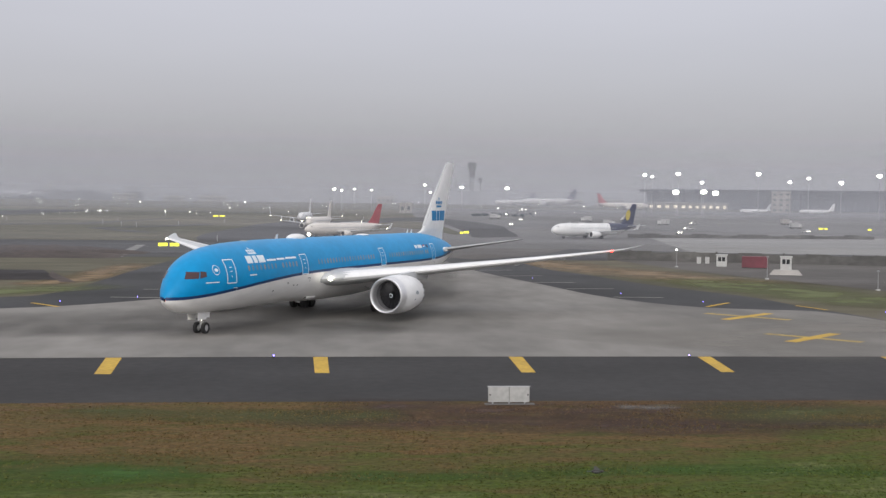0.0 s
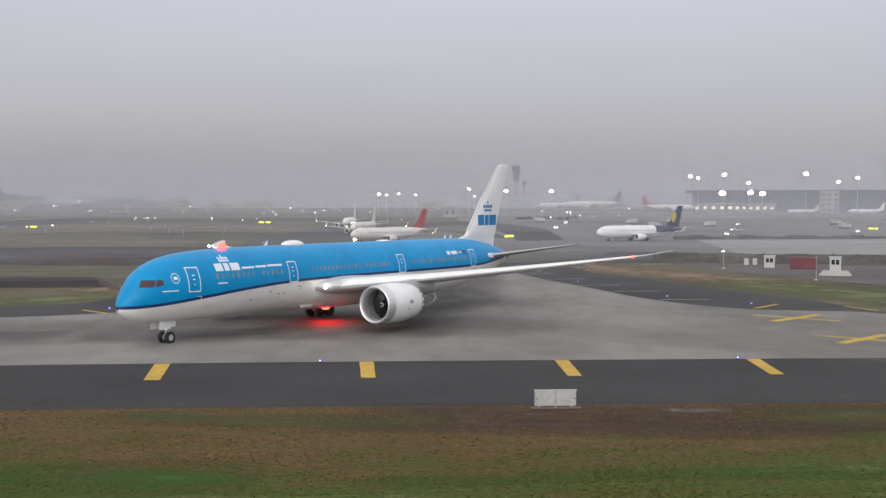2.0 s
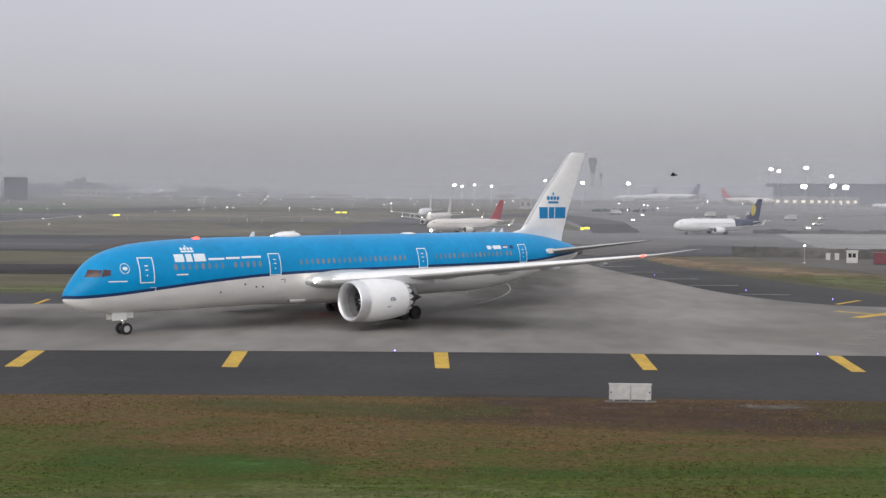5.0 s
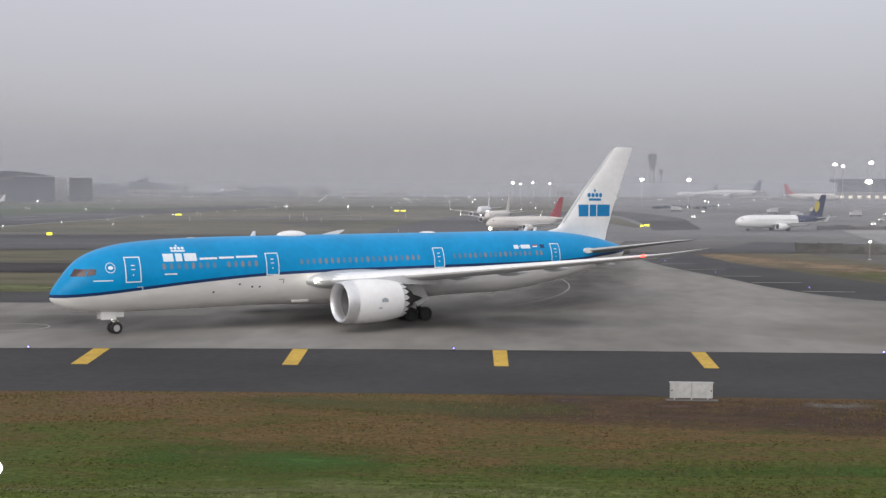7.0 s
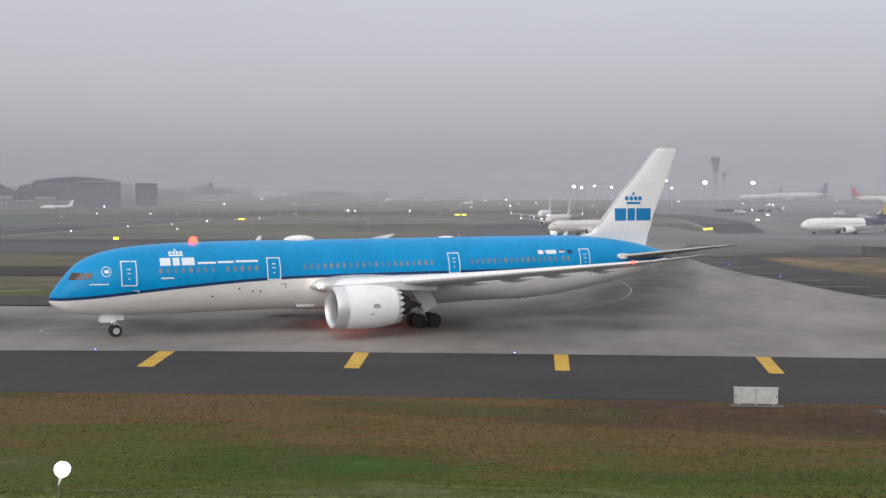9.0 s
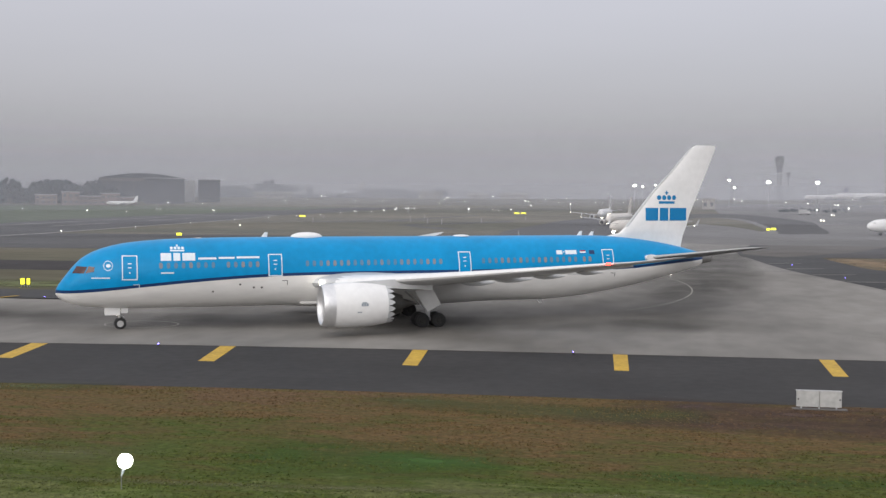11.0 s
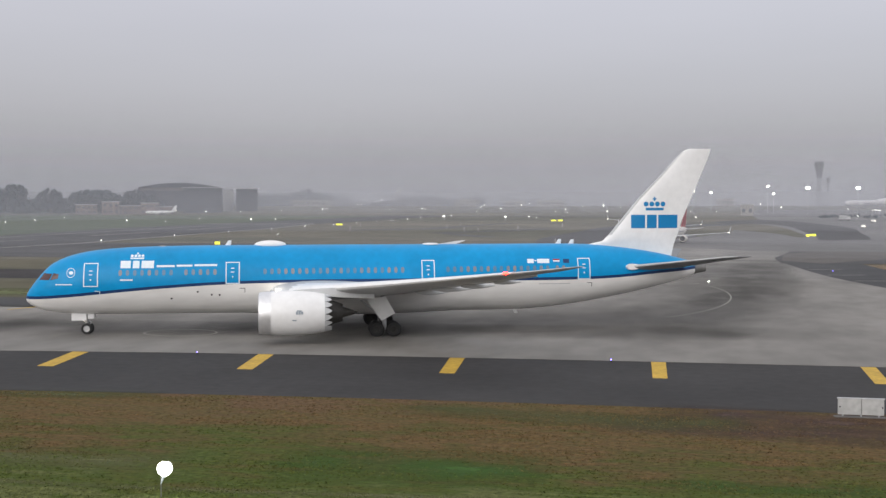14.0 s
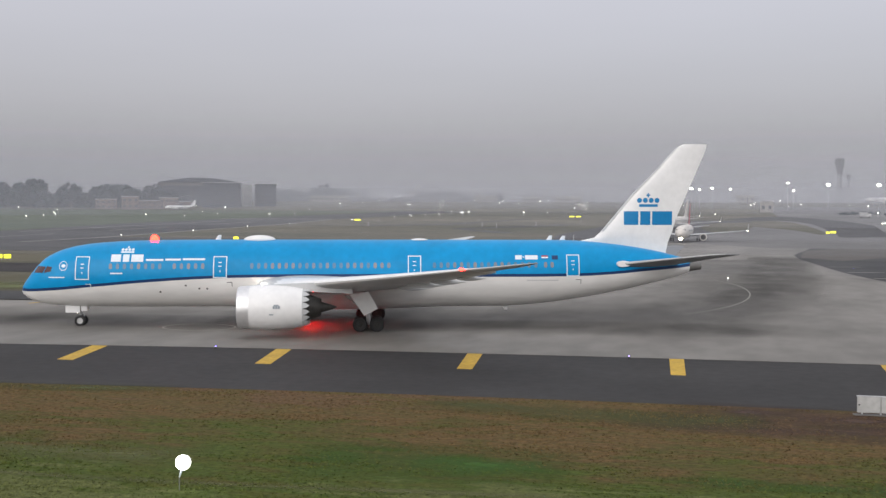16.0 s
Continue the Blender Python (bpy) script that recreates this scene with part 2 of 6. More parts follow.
def foil(bm, stations, n=12):
    """A wing-like solid. Stations: leading edge (x, y, z), chord, thickness; chord along x, thickness across z (or y for a fin)."""
    shape = []
    for i in range(n + 1):
        u = (1 - math.cos(math.pi * i / n)) / 2
        shape.append((u, 1.7 * (0.2969 * math.sqrt(u) - 0.126 * u - 0.3516 * u**2 + 0.2843 * u**3 - 0.1015 * u**4) / 0.17))
    loop = [(u, t) for u, t in shape] + [(u, -t) for u, t in shape[-2:0:-1]]
    rings = []
    for (x, y, z), chord, thick, fin in stations:
        ring = []
        for u, t in loop:
            w = t * thick * 0.5
            ring.append(bm.verts.new((x + u * chord, y + (w if fin else 0), z + (0 if fin else w))))
        rings.append(ring)
    k = len(loop)
    for p, q in zip(rings, rings[1:]):
        for i in range(k):
            bm.faces.new((p[i], p[(i + 1) % k], q[(i + 1) % k], q[i]))
    bm.faces.new(rings[0][::-1])
    bm.faces.new(rings[-1])
    return bm


def smooth_line(points, steps=6):
    """A Catmull-Rom line through the points."""
    out = []
    for i in range(len(points) - 1):
        p = [Vector(points[max(0, min(len(points) - 1, i + k))]) for k in (-1, 0, 1, 2)]
        for s in range(steps):
            u = s / steps
            out.append(tuple(0.5 * (2 * p[1] + (p[2] - p[0]) * u + (2 * p[0] - 5 * p[1] + 4 * p[2] - p[3]) * u * u + (3 * p[1] - p[0] - 3 * p[2] + p[3]) * u**3)))
    return out + [tuple(points[-1])]


SLOPE, RISE_AT, RISE_TOP = 0.0154, 420.0, 11.2


def ground_z(y):
    """Field level near the taxiway, climbing gently beyond to fit the camera's view."""
    return min(RISE_TOP, SLOPE * max(0.0, y - RISE_AT))


def laid(x, y):
    """A level-plan place, drawn in along its line of sight onto the climbing field."""
    if y <= RISE_AT:
        return x, y
    k = (EYE + SLOPE * RISE_AT) / (EYE / y + SLOPE) / y
    return x * k, y * k


def sheet(name, outline, z, material, label="", parent=None, category="", kind="structure"):
    """A flat slab of paving or paint, its upper face at z."""
    bm = bmesh.new()
    top = bm.faces.new([bm.verts.new((x, y, z)) for x, y in outline])
    top.normal_update()
    if top.normal.z < 0:
        top.normal_flip()
    bmesh.ops.triangulate(bm, faces=bm.faces, ngon_method="EAR_CLIP")
    if max(p[1] for p in outline) > RISE_AT:
        cuts = [RISE_AT, RISE_AT + 100, 640, 800, RISE_AT + RISE_TOP / SLOPE, 1400, 2000] if name == "ground" else [RISE_AT, 480, 560, 660, 800, 1000, 1200]
        for y in cuts:
            bmesh.ops.bisect_plane(bm, geom=list(bm.verts) + list(bm.edges) + list(bm.faces), plane_co=(0, y, 0), plane_no=(0, 1, 0))
        for v in bm.verts:
            if name != "ground":
                v.co.x, v.co.y = laid(v.co.x, v.co.y)
            v.co.z += ground_z(v.co.y)
    me = bpy.data.meshes.new(name)
    bm.to_mesh(me)
    bm.free()
    me.materials.append(material)
    ob = new(name, me)
    if parent:
        ob.parent = parent
    return tagged(ob, label, category, kind=kind if not parent else "")


# ---- the airfield ----
def bend(edge, push=0.0):
    """Points along a slowly bending edge."""
    return [(x, interp(edge, x)[0] + push) for x in [-500, -300, -150] + [-110 + 8 * i for i in range(22)] + [150, 500]]


# near edge of the concrete and of the asphalt: both bend slowly towards the verge
NEAR_EDGE = [(-500, 70.0), (-80, 79.6), (-54, 82.5), (-36, 84.3), (-15, 85.5), (3, 86.0), (40, 86.3), (500, 86.5)]
VERGE_EDGE = [(-500, 52.0), (-80, 61.5), (-54, 64.0), (-38, 65.2), (-15, 66.5), (3, 66.7), (500, 66.7)]


def airfield():
    R = 4500
    sheet("ground", [(-R, -R), (R, -R), (R, R), (-R, R)], 0.0, GRASS_GROUND, "worn green and brown airfield grass reaching the horizon", category="grass field")
    sheet("shoulder_near", bend(VERGE_EDGE) + bend(NEAR_EDGE, 0.5)[::-1], 0.02, ASPHALT, "dark asphalt taxiway shoulder beside the grass", category="shoulder")
    left = smooth_line([(-31.5, 240), (-32.5, 217), (-33.5, 190), (-33.9, 160), (-35, 144), (-40, 137.8), (-62, 133.2), (-100, 131.5), (-500, 131)])
    right = smooth_line([(500, 101), (120, 102), (84, 103.5), (65, 106.5), (57.4, 112), (55.4, 122), (53.9, 131), (52.4, 144.6), (47.4, 159), (43.3, 175), (40.3, 190.4), (36.9, 206), (35, 243)])
    sheet("shoulder_far", [(-500, 95), (500, 95)] + right + left, 0.025, SHOULDER, "dark asphalt shoulder round the taxiway junction", category="shoulder")
    cr = smooth_line([(500, 100), (120, 101), (84, 102.5), (64, 105.5), (56.7, 112), (55, 119), (52.6, 124.6), (47.4, 126.3), (41.4, 128.8), (36.7, 134.5), (32.4, 146), (29.4, 163), (23.2, 200), (19.5, 260)])
    cl = smooth_line([(-5, 260), (-5, 203), (-6, 175), (-8.9, 156.5), (-20.9, 136.6), (-35.2, 123.7), (-60, 119.6), (-95, 119.2), (-500, 119)])
    sheet("taxiway", bend(NEAR_EDGE) + cr + cl, 0.045, CONCRETE, "stained grey concrete taxiway junction with dark tyre marks", category="taxiway")
    sheet("cross_taxiway", [(-500, 238), (55, 238), (90, 262), (600, 262), (600, 345), (-500, 330)], 0.055, FAR_ASPHALT, "dark asphalt cross taxiway", category="taxiway")
    sheet("taxiway_wedge", [(21, 250), (24.5, 285), (34, 303), (60, 300), (48, 268), (37, 251), (28, 238)], 0.0565, YARD, "paler worn wedge of paving beside the branch", category="taxiway")
    sheet("taxiway_branch", [(-5, 236), (19.9, 236), (20.5, 262), (26, 292), (32, 336), (-14, 336), (-9, 290), (-5, 260)], 0.0585, CONCRETE, "pale concrete branch leading to the apron", category="taxiway")
    sheet("apron", [(-12, 345), (18, 300), (60, 300), (90, 285), (1500, 285), (1500, 3000), (160, 3000), (60, 900), (20, 500)], 0.07, APRON, "wide pale concrete apron with parked aircraft", category="apron")
    sheet("runway", [(-172, 100), (-240, 100), (-257, 404), (-284, 545), (-292, 680), (-330, 1300), (-250, 1300), (-226, 701), (-202, 558), (-192, 441), (-181, 328)], 0.06, FAR_ASPHALT, "long dark asphalt runway across the grass", category="runway")
    sheet("curved_taxiway", smooth_line([(-40, 330), (-47, 400), (-44, 500), (-39, 614), (-18, 709), (60, 760), (300, 780), (300, 730), (80, 715), (15, 660), (2, 560), (4, 470), (18, 330)]), 0.065, FAR_ASPHALT, "dark curved asphalt taxiway", category="taxiway")
    sheet("far_meadow", [(-241, 100), (-258, 404), (-285, 545), (-293, 680), (-331, 1300), (-1300, 1300), (-900, 100)], 0.03, FIELD_GREEN, "green mown grass beyond the runway", category="grass field")
    sheet("apron_road", smooth_line([(20, 800), (39, 907), (66, 949), (82, 837), (86, 633), (74, 505), (64, 415), (56, 402), (46, 399), (50, 455), (58, 640), (52, 740), (32, 728)]), 0.085, ASPHALT, "dark asphalt road curving across the apron", category="road")
    sheet("grass_island", smooth_line([(31, 715), (45, 735), (53, 650), (49, 500), (46, 445), (42, 432), (38, 492), (24, 564)]), 0.092, GRASS_GROUND, "tan grass island inside the curved road", category="grass island")
    sheet("pale_yard", [(88, 284), (128, 276), (180, 262), (330, 258), (300, 470), (200, 432), (150, 418), (112, 412), (100, 350)], 0.082, PALE_YARD, "pale bare concrete yard behind the boundary wall", category="yard")
    sheet("service_road", [(62, 205), (76, 157), (84, 120), (300, 120), (300, 262), (55, 262)], 0.035, YARD, "dusty grey service road beside the boundary wall", category="road")


# ---- the blue airliner ----
# along the hull from the nose: top, bottom, half width
HULL = [(0.0, 3.42, 3.12, 0.10), (0.12, 3.74, 2.94, 0.33), (0.4, 4.18, 2.72, 0.68), (1.0, 4.98, 2.38, 1.18), (1.7, 5.80, 2.15, 1.58), (2.45, 6.42, 2.00, 1.90), (3.87, 7.06, 1.87, 2.27), (6.0, 7.52, 1.80, 2.62), (8.7, 7.76, 1.78, 2.82), (12, 7.88, 1.77, 2.91), (16, 7.93, 1.77, 2.92), (34, 7.95, 1.77, 2.92), (44, 7.95, 1.80, 2.92), (47.3, 7.95, 2.02, 2.88), (50, 7.92, 2.36, 2.78), (52, 7.82, 2.68, 2.62), (55.2, 7.48, 3.28, 2.22), (58, 7.02, 3.92, 1.70), (60, 6.56, 4.42, 1.16), (61.0, 6.28, 4.72, 0.82), (61.5, 6.12, 4.92, 0.60)]
# height of the lower edge of the blue
CHEAT = [(0.0, 3.24), (0.4, 3.24), (3.0, 3.38), (6.8, 3.74), (12, 4.20), (17.75, 4.54), (22, 4.64), (27, 4.67), (45, 4.68), (51, 4.74), (54, 4.88), (57, 5.14), (60, 5.36), (61.5, 5.52)]
TURN_UP = 0.18
# swell of the belly fairing over the hull along its length
FAIRING = [(18, -0.012), (20, 0.015), (22.5, 0.06), (26, 0.095), (31, 0.095), (35, 0.055), (38, 0.008), (39.5, -0.012)]


def hull_y(x, z, out=0.0):
    """Half width of the hull at a height, with a skin this far outside."""
    top, low, half = interp(HULL, x)
    c, r = (top + low) / 2, (top - low) / 2
    u = max(-1.0, min(1.0, (z - c) / (r + 1e-6)))
    return half * math.sqrt(max(0.0, 1 - u * u)) + out


def hull_band(lo, hi, xs, n):
    """Skin of both sides between two angle functions of x, in radians from the bottom (0) to the top (pi)."""
    bm = bmesh.new()
    rows = []
    for x in xs:
        top, low, half = interp(HULL, x)
        c, r = (top + low) / 2, (top - low) / 2
        a, b = lo(x), hi(x)
        ring = []
        for i in range(n + 1):
            t = a + (b - a) * i / n
            ring.append((half * math.sin(t), c - r * math.cos(t)))
        rows.append((x, ring))
    for side in (-1, 1):
        grid = [[bm.verts.new((x, side * y, z)) for y, z in ring] for x, ring in rows]
        for p, q in zip(grid, grid[1:]):
            for i in range(n):
                f = (p[i], q[i], q[i + 1], p[i + 1])
                bm.faces.new(f if side < 0 else f[::-1])
    bmesh.ops.remove_doubles(bm, verts=bm.verts, dist=0.0005)
    return bm


def cheat_angle(x, rise=0.0):
    top, low, half = interp(HULL, x)
    c, r = (top + low) / 2, (top - low) / 2
    z = interp(CHEAT, x)[0] + rise
    return math.acos(max(-0.98, min(0.98, (c - z) / (r + 1e-6))))


def skin(bm, x0, x1, z0, z1, out=0.012, nx=2, nz=3, round_to=0.0, side=-1):
    """A thin patch lying on the hull's skin."""
    pts = []
    for k in range(nz + 1):
        z = z0 + (z1 - z0) * k / nz
        pts.append([bm.verts.new((x0 + (x1 - x0) * i / nx, side * hull_y(x0 + (x1 - x0) * i / nx, z, out), z)) for i in range(nx + 1)])
    for k in range(nz):
        for i in range(nx):
            bm.faces.new((pts[k][i], pts[k][i + 1], pts[k + 1][i + 1], pts[k + 1][i]))
    return bm


def skin_oval(bm, x, z, rx, rz, out=0.014, n=12, side=-1, power=2.6):
    ring = []
    for i in range(n):
        a = 2 * math.pi * i / n
        cx, cz = math.cos(a), math.sin(a)
        px = x + rx * math.copysign(abs(cx) ** (2 / power), cx)
        pz = z + rz * math.copysign(abs(cz) ** (2 / power), cz)
        ring.append(bm.verts.new((px, side * hull_y(px, pz, out), pz)))
    bm.faces.new(ring)
    return bm


def wheel(parent, name, x, y, z, r, w):
    """A tyre and rim on an axle across the aircraft; the wheel turns about its own origin."""
    ob = new(name)
    ob.parent = parent
    ob.location = (x, y, z)
    bm = bmesh.new()
    prof = [(-w * 0.5, r * 0.55), (-w * 0.5, r * 0.86), (-w * 0.36, r * 0.97), (0, r), (w * 0.36, r * 0.97), (w * 0.5, r * 0.86), (w * 0.5, r * 0.55)]
    turned(bm, prof, n=28)
    bmesh.ops.rotate(bm, verts=bm.verts, matrix=Matrix.Rotation(radians(90), 3, "Z"))
    part("tyre", bm, RUBBER, ob)
    bm = bmesh.new()
    turned(bm, [(-w * 0.42, 0.0), (-w * 0.42, r * 0.2), (-w * 0.3, r * 0.3), (-w * 0.34, r * 0.56), (w * 0.34, r * 0.56), (w * 0.3, r * 0.3), (w * 0.42, r * 0.2), (w * 0.42, 0.0)], n=20)
    for i in range(6):
        a = i * math.pi / 3
        tube(bm, (-w * 0.40, r * 0.4 * math.cos(a), r * 0.4 * math.sin(a)), (w * 0.40, r * 0.4 * math.cos(a), r * 0.4 * math.sin(a)), r * 0.05, n=6)
    bmesh.ops.rotate(bm, verts=bm.verts, matrix=Matrix.Rotation(radians(90), 3, "Z"))
    part("rim", bm, HUB if r < 0.6 else DARK_HUB, ob)
    return ob


def wing_z(y):
    return 3.95 + 2.85 * max(0, (y - 3.4) / 24.4) ** 1.12


def lead_x(y):
    return 22.5 + 0.676 * (y - 3.4)


def trail_x(y):
    return 36.0 if y < 3 else (36.0 - 0.1 * (y - 3) / 7.2 if y < 10.2 else 35.9 + (41.5 - 35.9) * (y - 10.2) / 17.6)


def big_wing(parent, side):
    ys = [1.0, 2.2, 3.4, 5, 7, 9, 10.2, 12, 15, 18, 21, 24, 26.2, 27.8]
    st = []
    for y in ys:
        x0 = lead_x(y) - (1.6 * max(0, (4.6 - y) / 3.6) ** 2)
        c = trail_x(y) - x0
        st.append(((x0, side * y, wing_z(y)), c, c * (0.125 - 0.025 * y / 28), False))
    wing = part("wing", foil(bmesh.new(), st, 14), GREY, parent, "pale grey swept wing")
    tip = [(0, 39.0, 27.8, 6.80, 2.5), (1, 40.1, 28.7, 6.95, 2.1), (2, 41.2, 29.2, 7.10, 1.6), (3, 42.4, 29.75, 7.26, 1.0), (4, 43.3, 30.0, 7.36, 0.35)]
    part("raked_wingtip", foil(bmesh.new(), [((x, side * y, z), c, c * 0.09, False) for _, x, y, z, c in tip], 10), GREY, wing)
    # bright leading edge skin
    bm = bmesh.new()
    grid = []
    for y in ys[2:]:
        x0, c = lead_x(y), trail_x(y) - lead_x(y)
        t = c * (0.125 - 0.025 * y / 28) * 0.5
        ring = []
        for u in (0.14, 0.08, 0.035, 0.008, -0.003, 0.006, 0.02):
            k = 1.7 * (0.2969 * math.sqrt(max(u, 0)) - 0.126 * u - 0.3516 * u * u) / 0.17
            sgn = 1 if len(ring) < 4 else -1
            ring.append(bm.verts.new((x0 + u * c - 0.012, side * y, wing_z(y) + sgn * (k * t + 0.012))))
        grid.append(ring)
    for p, q in zip(grid, grid[1:]):
        for i in range(len(p) - 1):
            bm.faces.new((p[i], p[i + 1], q[i + 1], q[i]))
    part("slat", bm, WHITE, wing, "white leading-edge slat")
    # flap track fairings
    for y, ln, r in ((6.6, 3.2, 0.25), (13.2, 3.4, 0.25), (17.6, 2.8, 0.21), (22.2, 2.2, 0.17)):
        bm = bmesh.new()
        prof = [(0, 0.02), (0.12 * ln, 0.6 * r), (0.35 * ln, r), (0.65 * ln, 0.85 * r), (0.9 * ln, 0.35 * r), (ln, 0.03)]
        turned(bm, prof, n=12)
        bmesh.ops.scale(bm, verts=bm.verts, vec=(1, 0.6, 1.15))
        bmesh.ops.translate(bm, verts=bm.verts, vec=(trail_x(y) - 0.55 * ln, side * y, wing_z(y) - 0.26))
        part("flap_fairing", bm, GREY, wing)
    # flap and aileron lines as separate panels
    for y0, y1 in ((3.6, 9.6), (10.6, 20.6), (21.0, 26.8)):
        bm = bmesh.new()
        v = []
        for y in (y0, y1):
            for d0, zo in ((1.5 if y < 20 else 0.9, 0.02), (0.15, -0.06)):
                v.append((trail_x(y) - d0, side * y, wing_z(y) + zo))
        vs = [bm.verts.new((x, y, z + dz)) for dz in (0.11, -0.11) for x, y, z in v]
        for q in ((0, 1, 3, 2), (4, 6, 7, 5), (0, 2, 6, 4), (1, 5, 7, 3), (0, 4, 5, 1), (2, 3, 7, 6)):
            bm.faces.new([vs[i] for i in q])
        part("flap", bm, WHITE, wing)
    lamp = bmesh.new()
    ball(lamp, (38.58, side * 27.75, 6.80), 0.13, (1.6, 1, 0.8))
    part("navigation_light", lamp, LAMP_RED if side < 0 else LAMP_WARM, wing, "lit red navigation light" if side < 0 else "lit navigation light")
    lamp = tube(bmesh.new(), (22.16, side * 3.60, 3.99), (22.20, side * 3.60, 3.99), 0.21, 0.21, 16)
    part("landing_light", lamp, LAMP_LANDING, wing, "lit landing light in the wing root")
    return wing


def engine(parent, side):
    cy, cz, x0 = side * 10.2, 2.62, 20.95
    bm = bmesh.new()
    turned(bm, [(1.02, 1.795), (1.8, 1.86), (2.6, 1.875), (3.6, 1.84), (4.6, 1.74), (5.4, 1.60)], (x0, cy, cz), 48)
    cowl = part("cowling", bm, WHITE, parent, "white engine cowling")
    bm = bmesh.new()
    turned(bm, [(0.95, 1.42), (0.5, 1.41), (0.18, 1.46), (0.03, 1.55), (0.0, 1.62), (0.05, 1.69), (0.25, 1.745), (0.6, 1.775), (1.02, 1.795)], (x0, cy, cz), 48)
    part("inlet_lip", bm, METAL, cowl, "polished metal inlet lip")
    bm = bmesh.new()
    turned(bm, [(0.95, 1.42), (1.5, 1.43), (1.9, 1.44)], (x0, cy, cz), 48)
    part("inlet_duct", bm, INLET, cowl)
    for i in range(18):
        a = 2 * math.pi * i / 18
        bm = bmesh.new()
        vs = []
        for r, tw, w in ((0.3, 0.9, 0.10), (0.85, 0.55, 0.17), (1.40, 0.2, 0.20)):
            for s in (-1, 1):
                ang = a + s * w / max(r, 0.4) * 0.9
                vs.append(bm.verts.new((x0 + 1.7 + s * 0.12 * tw, cy + r * math.cos(ang), cz + r * math.sin(ang))))
        bm.faces.new((vs[0], vs[1], vs[3], vs[2]))
        bm.faces.new((vs[2], vs[3], vs[5], vs[4]))
        part("fan_blade", bm, FAN, cowl)
    bm = bmesh.new()
    turned(bm, [(1.92, 0.0), (1.92, 1.44)], (x0, cy, cz), 32)
    part("fan_backing", bm, BLACK, cowl)
    bm = bmesh.new()
    turned(bm, [(1.08, 0.0), (1.15, 0.10), (1.4, 0.26), (1.7, 0.36)], (x0, cy, cz), 24)
    part("spinner", bm, FAN, cowl, "dark spinner with a white swirl")
    bm = bmesh.new()
    for k in range(10):
        a0 = k * 0.55
        r0, r1 = 0.05 + 0.018 * k, 0.065 + 0.018 * k
        a1 = a0 + 0.55
        xx = x0 + 1.10 + 0.16 * (k / 10) ** 1.4
        bm.faces.new([bm.verts.new((xx - 0.02, cy + r * math.cos(a), cz + r * math.sin(a))) for r, a in ((r0, a0), (r1 + 0.04, a0), (r1 + 0.058, a1), (r0 + 0.018, a1))])
    part("swirl", bm, OUTLINE, cowl)
    # sawtooth nozzle
    teeth = 18
    for i in range(teeth):
        bm = bmesh.new()
        a0, a1 = 2 * math.pi * i / teeth, 2 * math.pi * (i + 1) / teeth
        am = (a0 + a1) / 2
        vs = []
        for dr in (0.0, -0.05):
            for xx, r, a in ((5.4, 1.60, a0), (5.4, 1.60, am), (5.4, 1.60, a1), (5.75, 1.535, a1 - 0.05), (6.02, 1.475, am), (5.75, 1.535, a0 + 0.05)):
                vs.append(bm.verts.new((x0 + xx, cy + (r + dr) * math.cos(a), cz + (r + dr) * math.sin(a))))
        bm.faces.new(vs[:6])
        bm.faces.new(vs[6:][::-1])
        for j in range(6):
            k = (j + 1) % 6
            bm.faces.new((vs[j], vs[6 + j], vs[6 + k], vs[k]))
        part("chevron", bm, GREY, cowl)
    bm = bmesh.new()
    turned(bm, [(4.6, 1.42), (5.6, 1.2), (6.1, 1.0), (6.9, 0.72), (6.75, 0.62), (5.9, 0.6)], (x0, cy, cz), 32)
    part("core_nozzle", bm, DARK_METAL, cowl)
    bm = bmesh.new()
    turned(bm, [(5.9, 0.58), (6.9, 0.46), (7.7, 0.22), (8.2, 0.03)], (x0, cy, cz), 24)
    part("exhaust_cone", bm, DARK_METAL, cowl)
    # pylon
    bm = bmesh.new()
    prof = [(22.8, 4.42, 0.05), (24.6, 4.55, 0.22), (27.6, 4.7, 0.28), (30.5, 4.5, 0.22)]
    top, bot = [], []
    for x, z, w in prof:
        lowz = 4.15 if x < 25 else (3.9 if x < 28 else 3.75)
        for s in (-1, 1):
            top.append(bm.verts.new((x, cy + s * w, z)))
            bot.append(bm.verts.new((x, cy + s * w, lowz)))
    for i in range(0, len(top) - 2, 2):
        bm.faces.new((top[i], top[i + 2], top[i + 3], top[i + 1]))
        bm.faces.new((bot[i], bot[i + 1], bot[i + 3], bot[i + 2]))
        bm.faces.new((top[i], bot[i], bot[i + 2], top[i + 2]))
        bm.faces.new((top[i + 1], top[i + 3], bot[i + 3], bot[i + 1]))
    bm.faces.new((top[0], top[1], bot[1], bot[0]))
    bm.faces.new((top[-2], bot[-2], bot[-1], top[-1]))
    part("pylon", bm, GREY, cowl)
    # strake and small markings on the cowling
    for sx, sz, w, hh in ((3.05, 0.02, 0.62, 0.24), (3.12, 0.26, 0.4, 0.1), (2.75, -0.52, 0.34, 0.10)) if side < 0 else ():
        bm = bmesh.new()
        for s2 in range(3 if w > 0.5 else 1):
            ww = w / 3 - 0.03 if w > 0.5 else w
            xs = x0 + sx + s2 * w / 3
            q = []
            for dx, dz in ((0, 0), (ww, 0), (ww, hh), (0, hh)):
                r = 1.875 + 0.008
                z = sz + dz
                q.append(bm.verts.new((xs + dx, cy - math.sqrt(r * r - z * z), cz + z)))
            bm.faces.new(q)
        part("cowling_marking", bm, MARK_GREY, cowl)
    return cowl


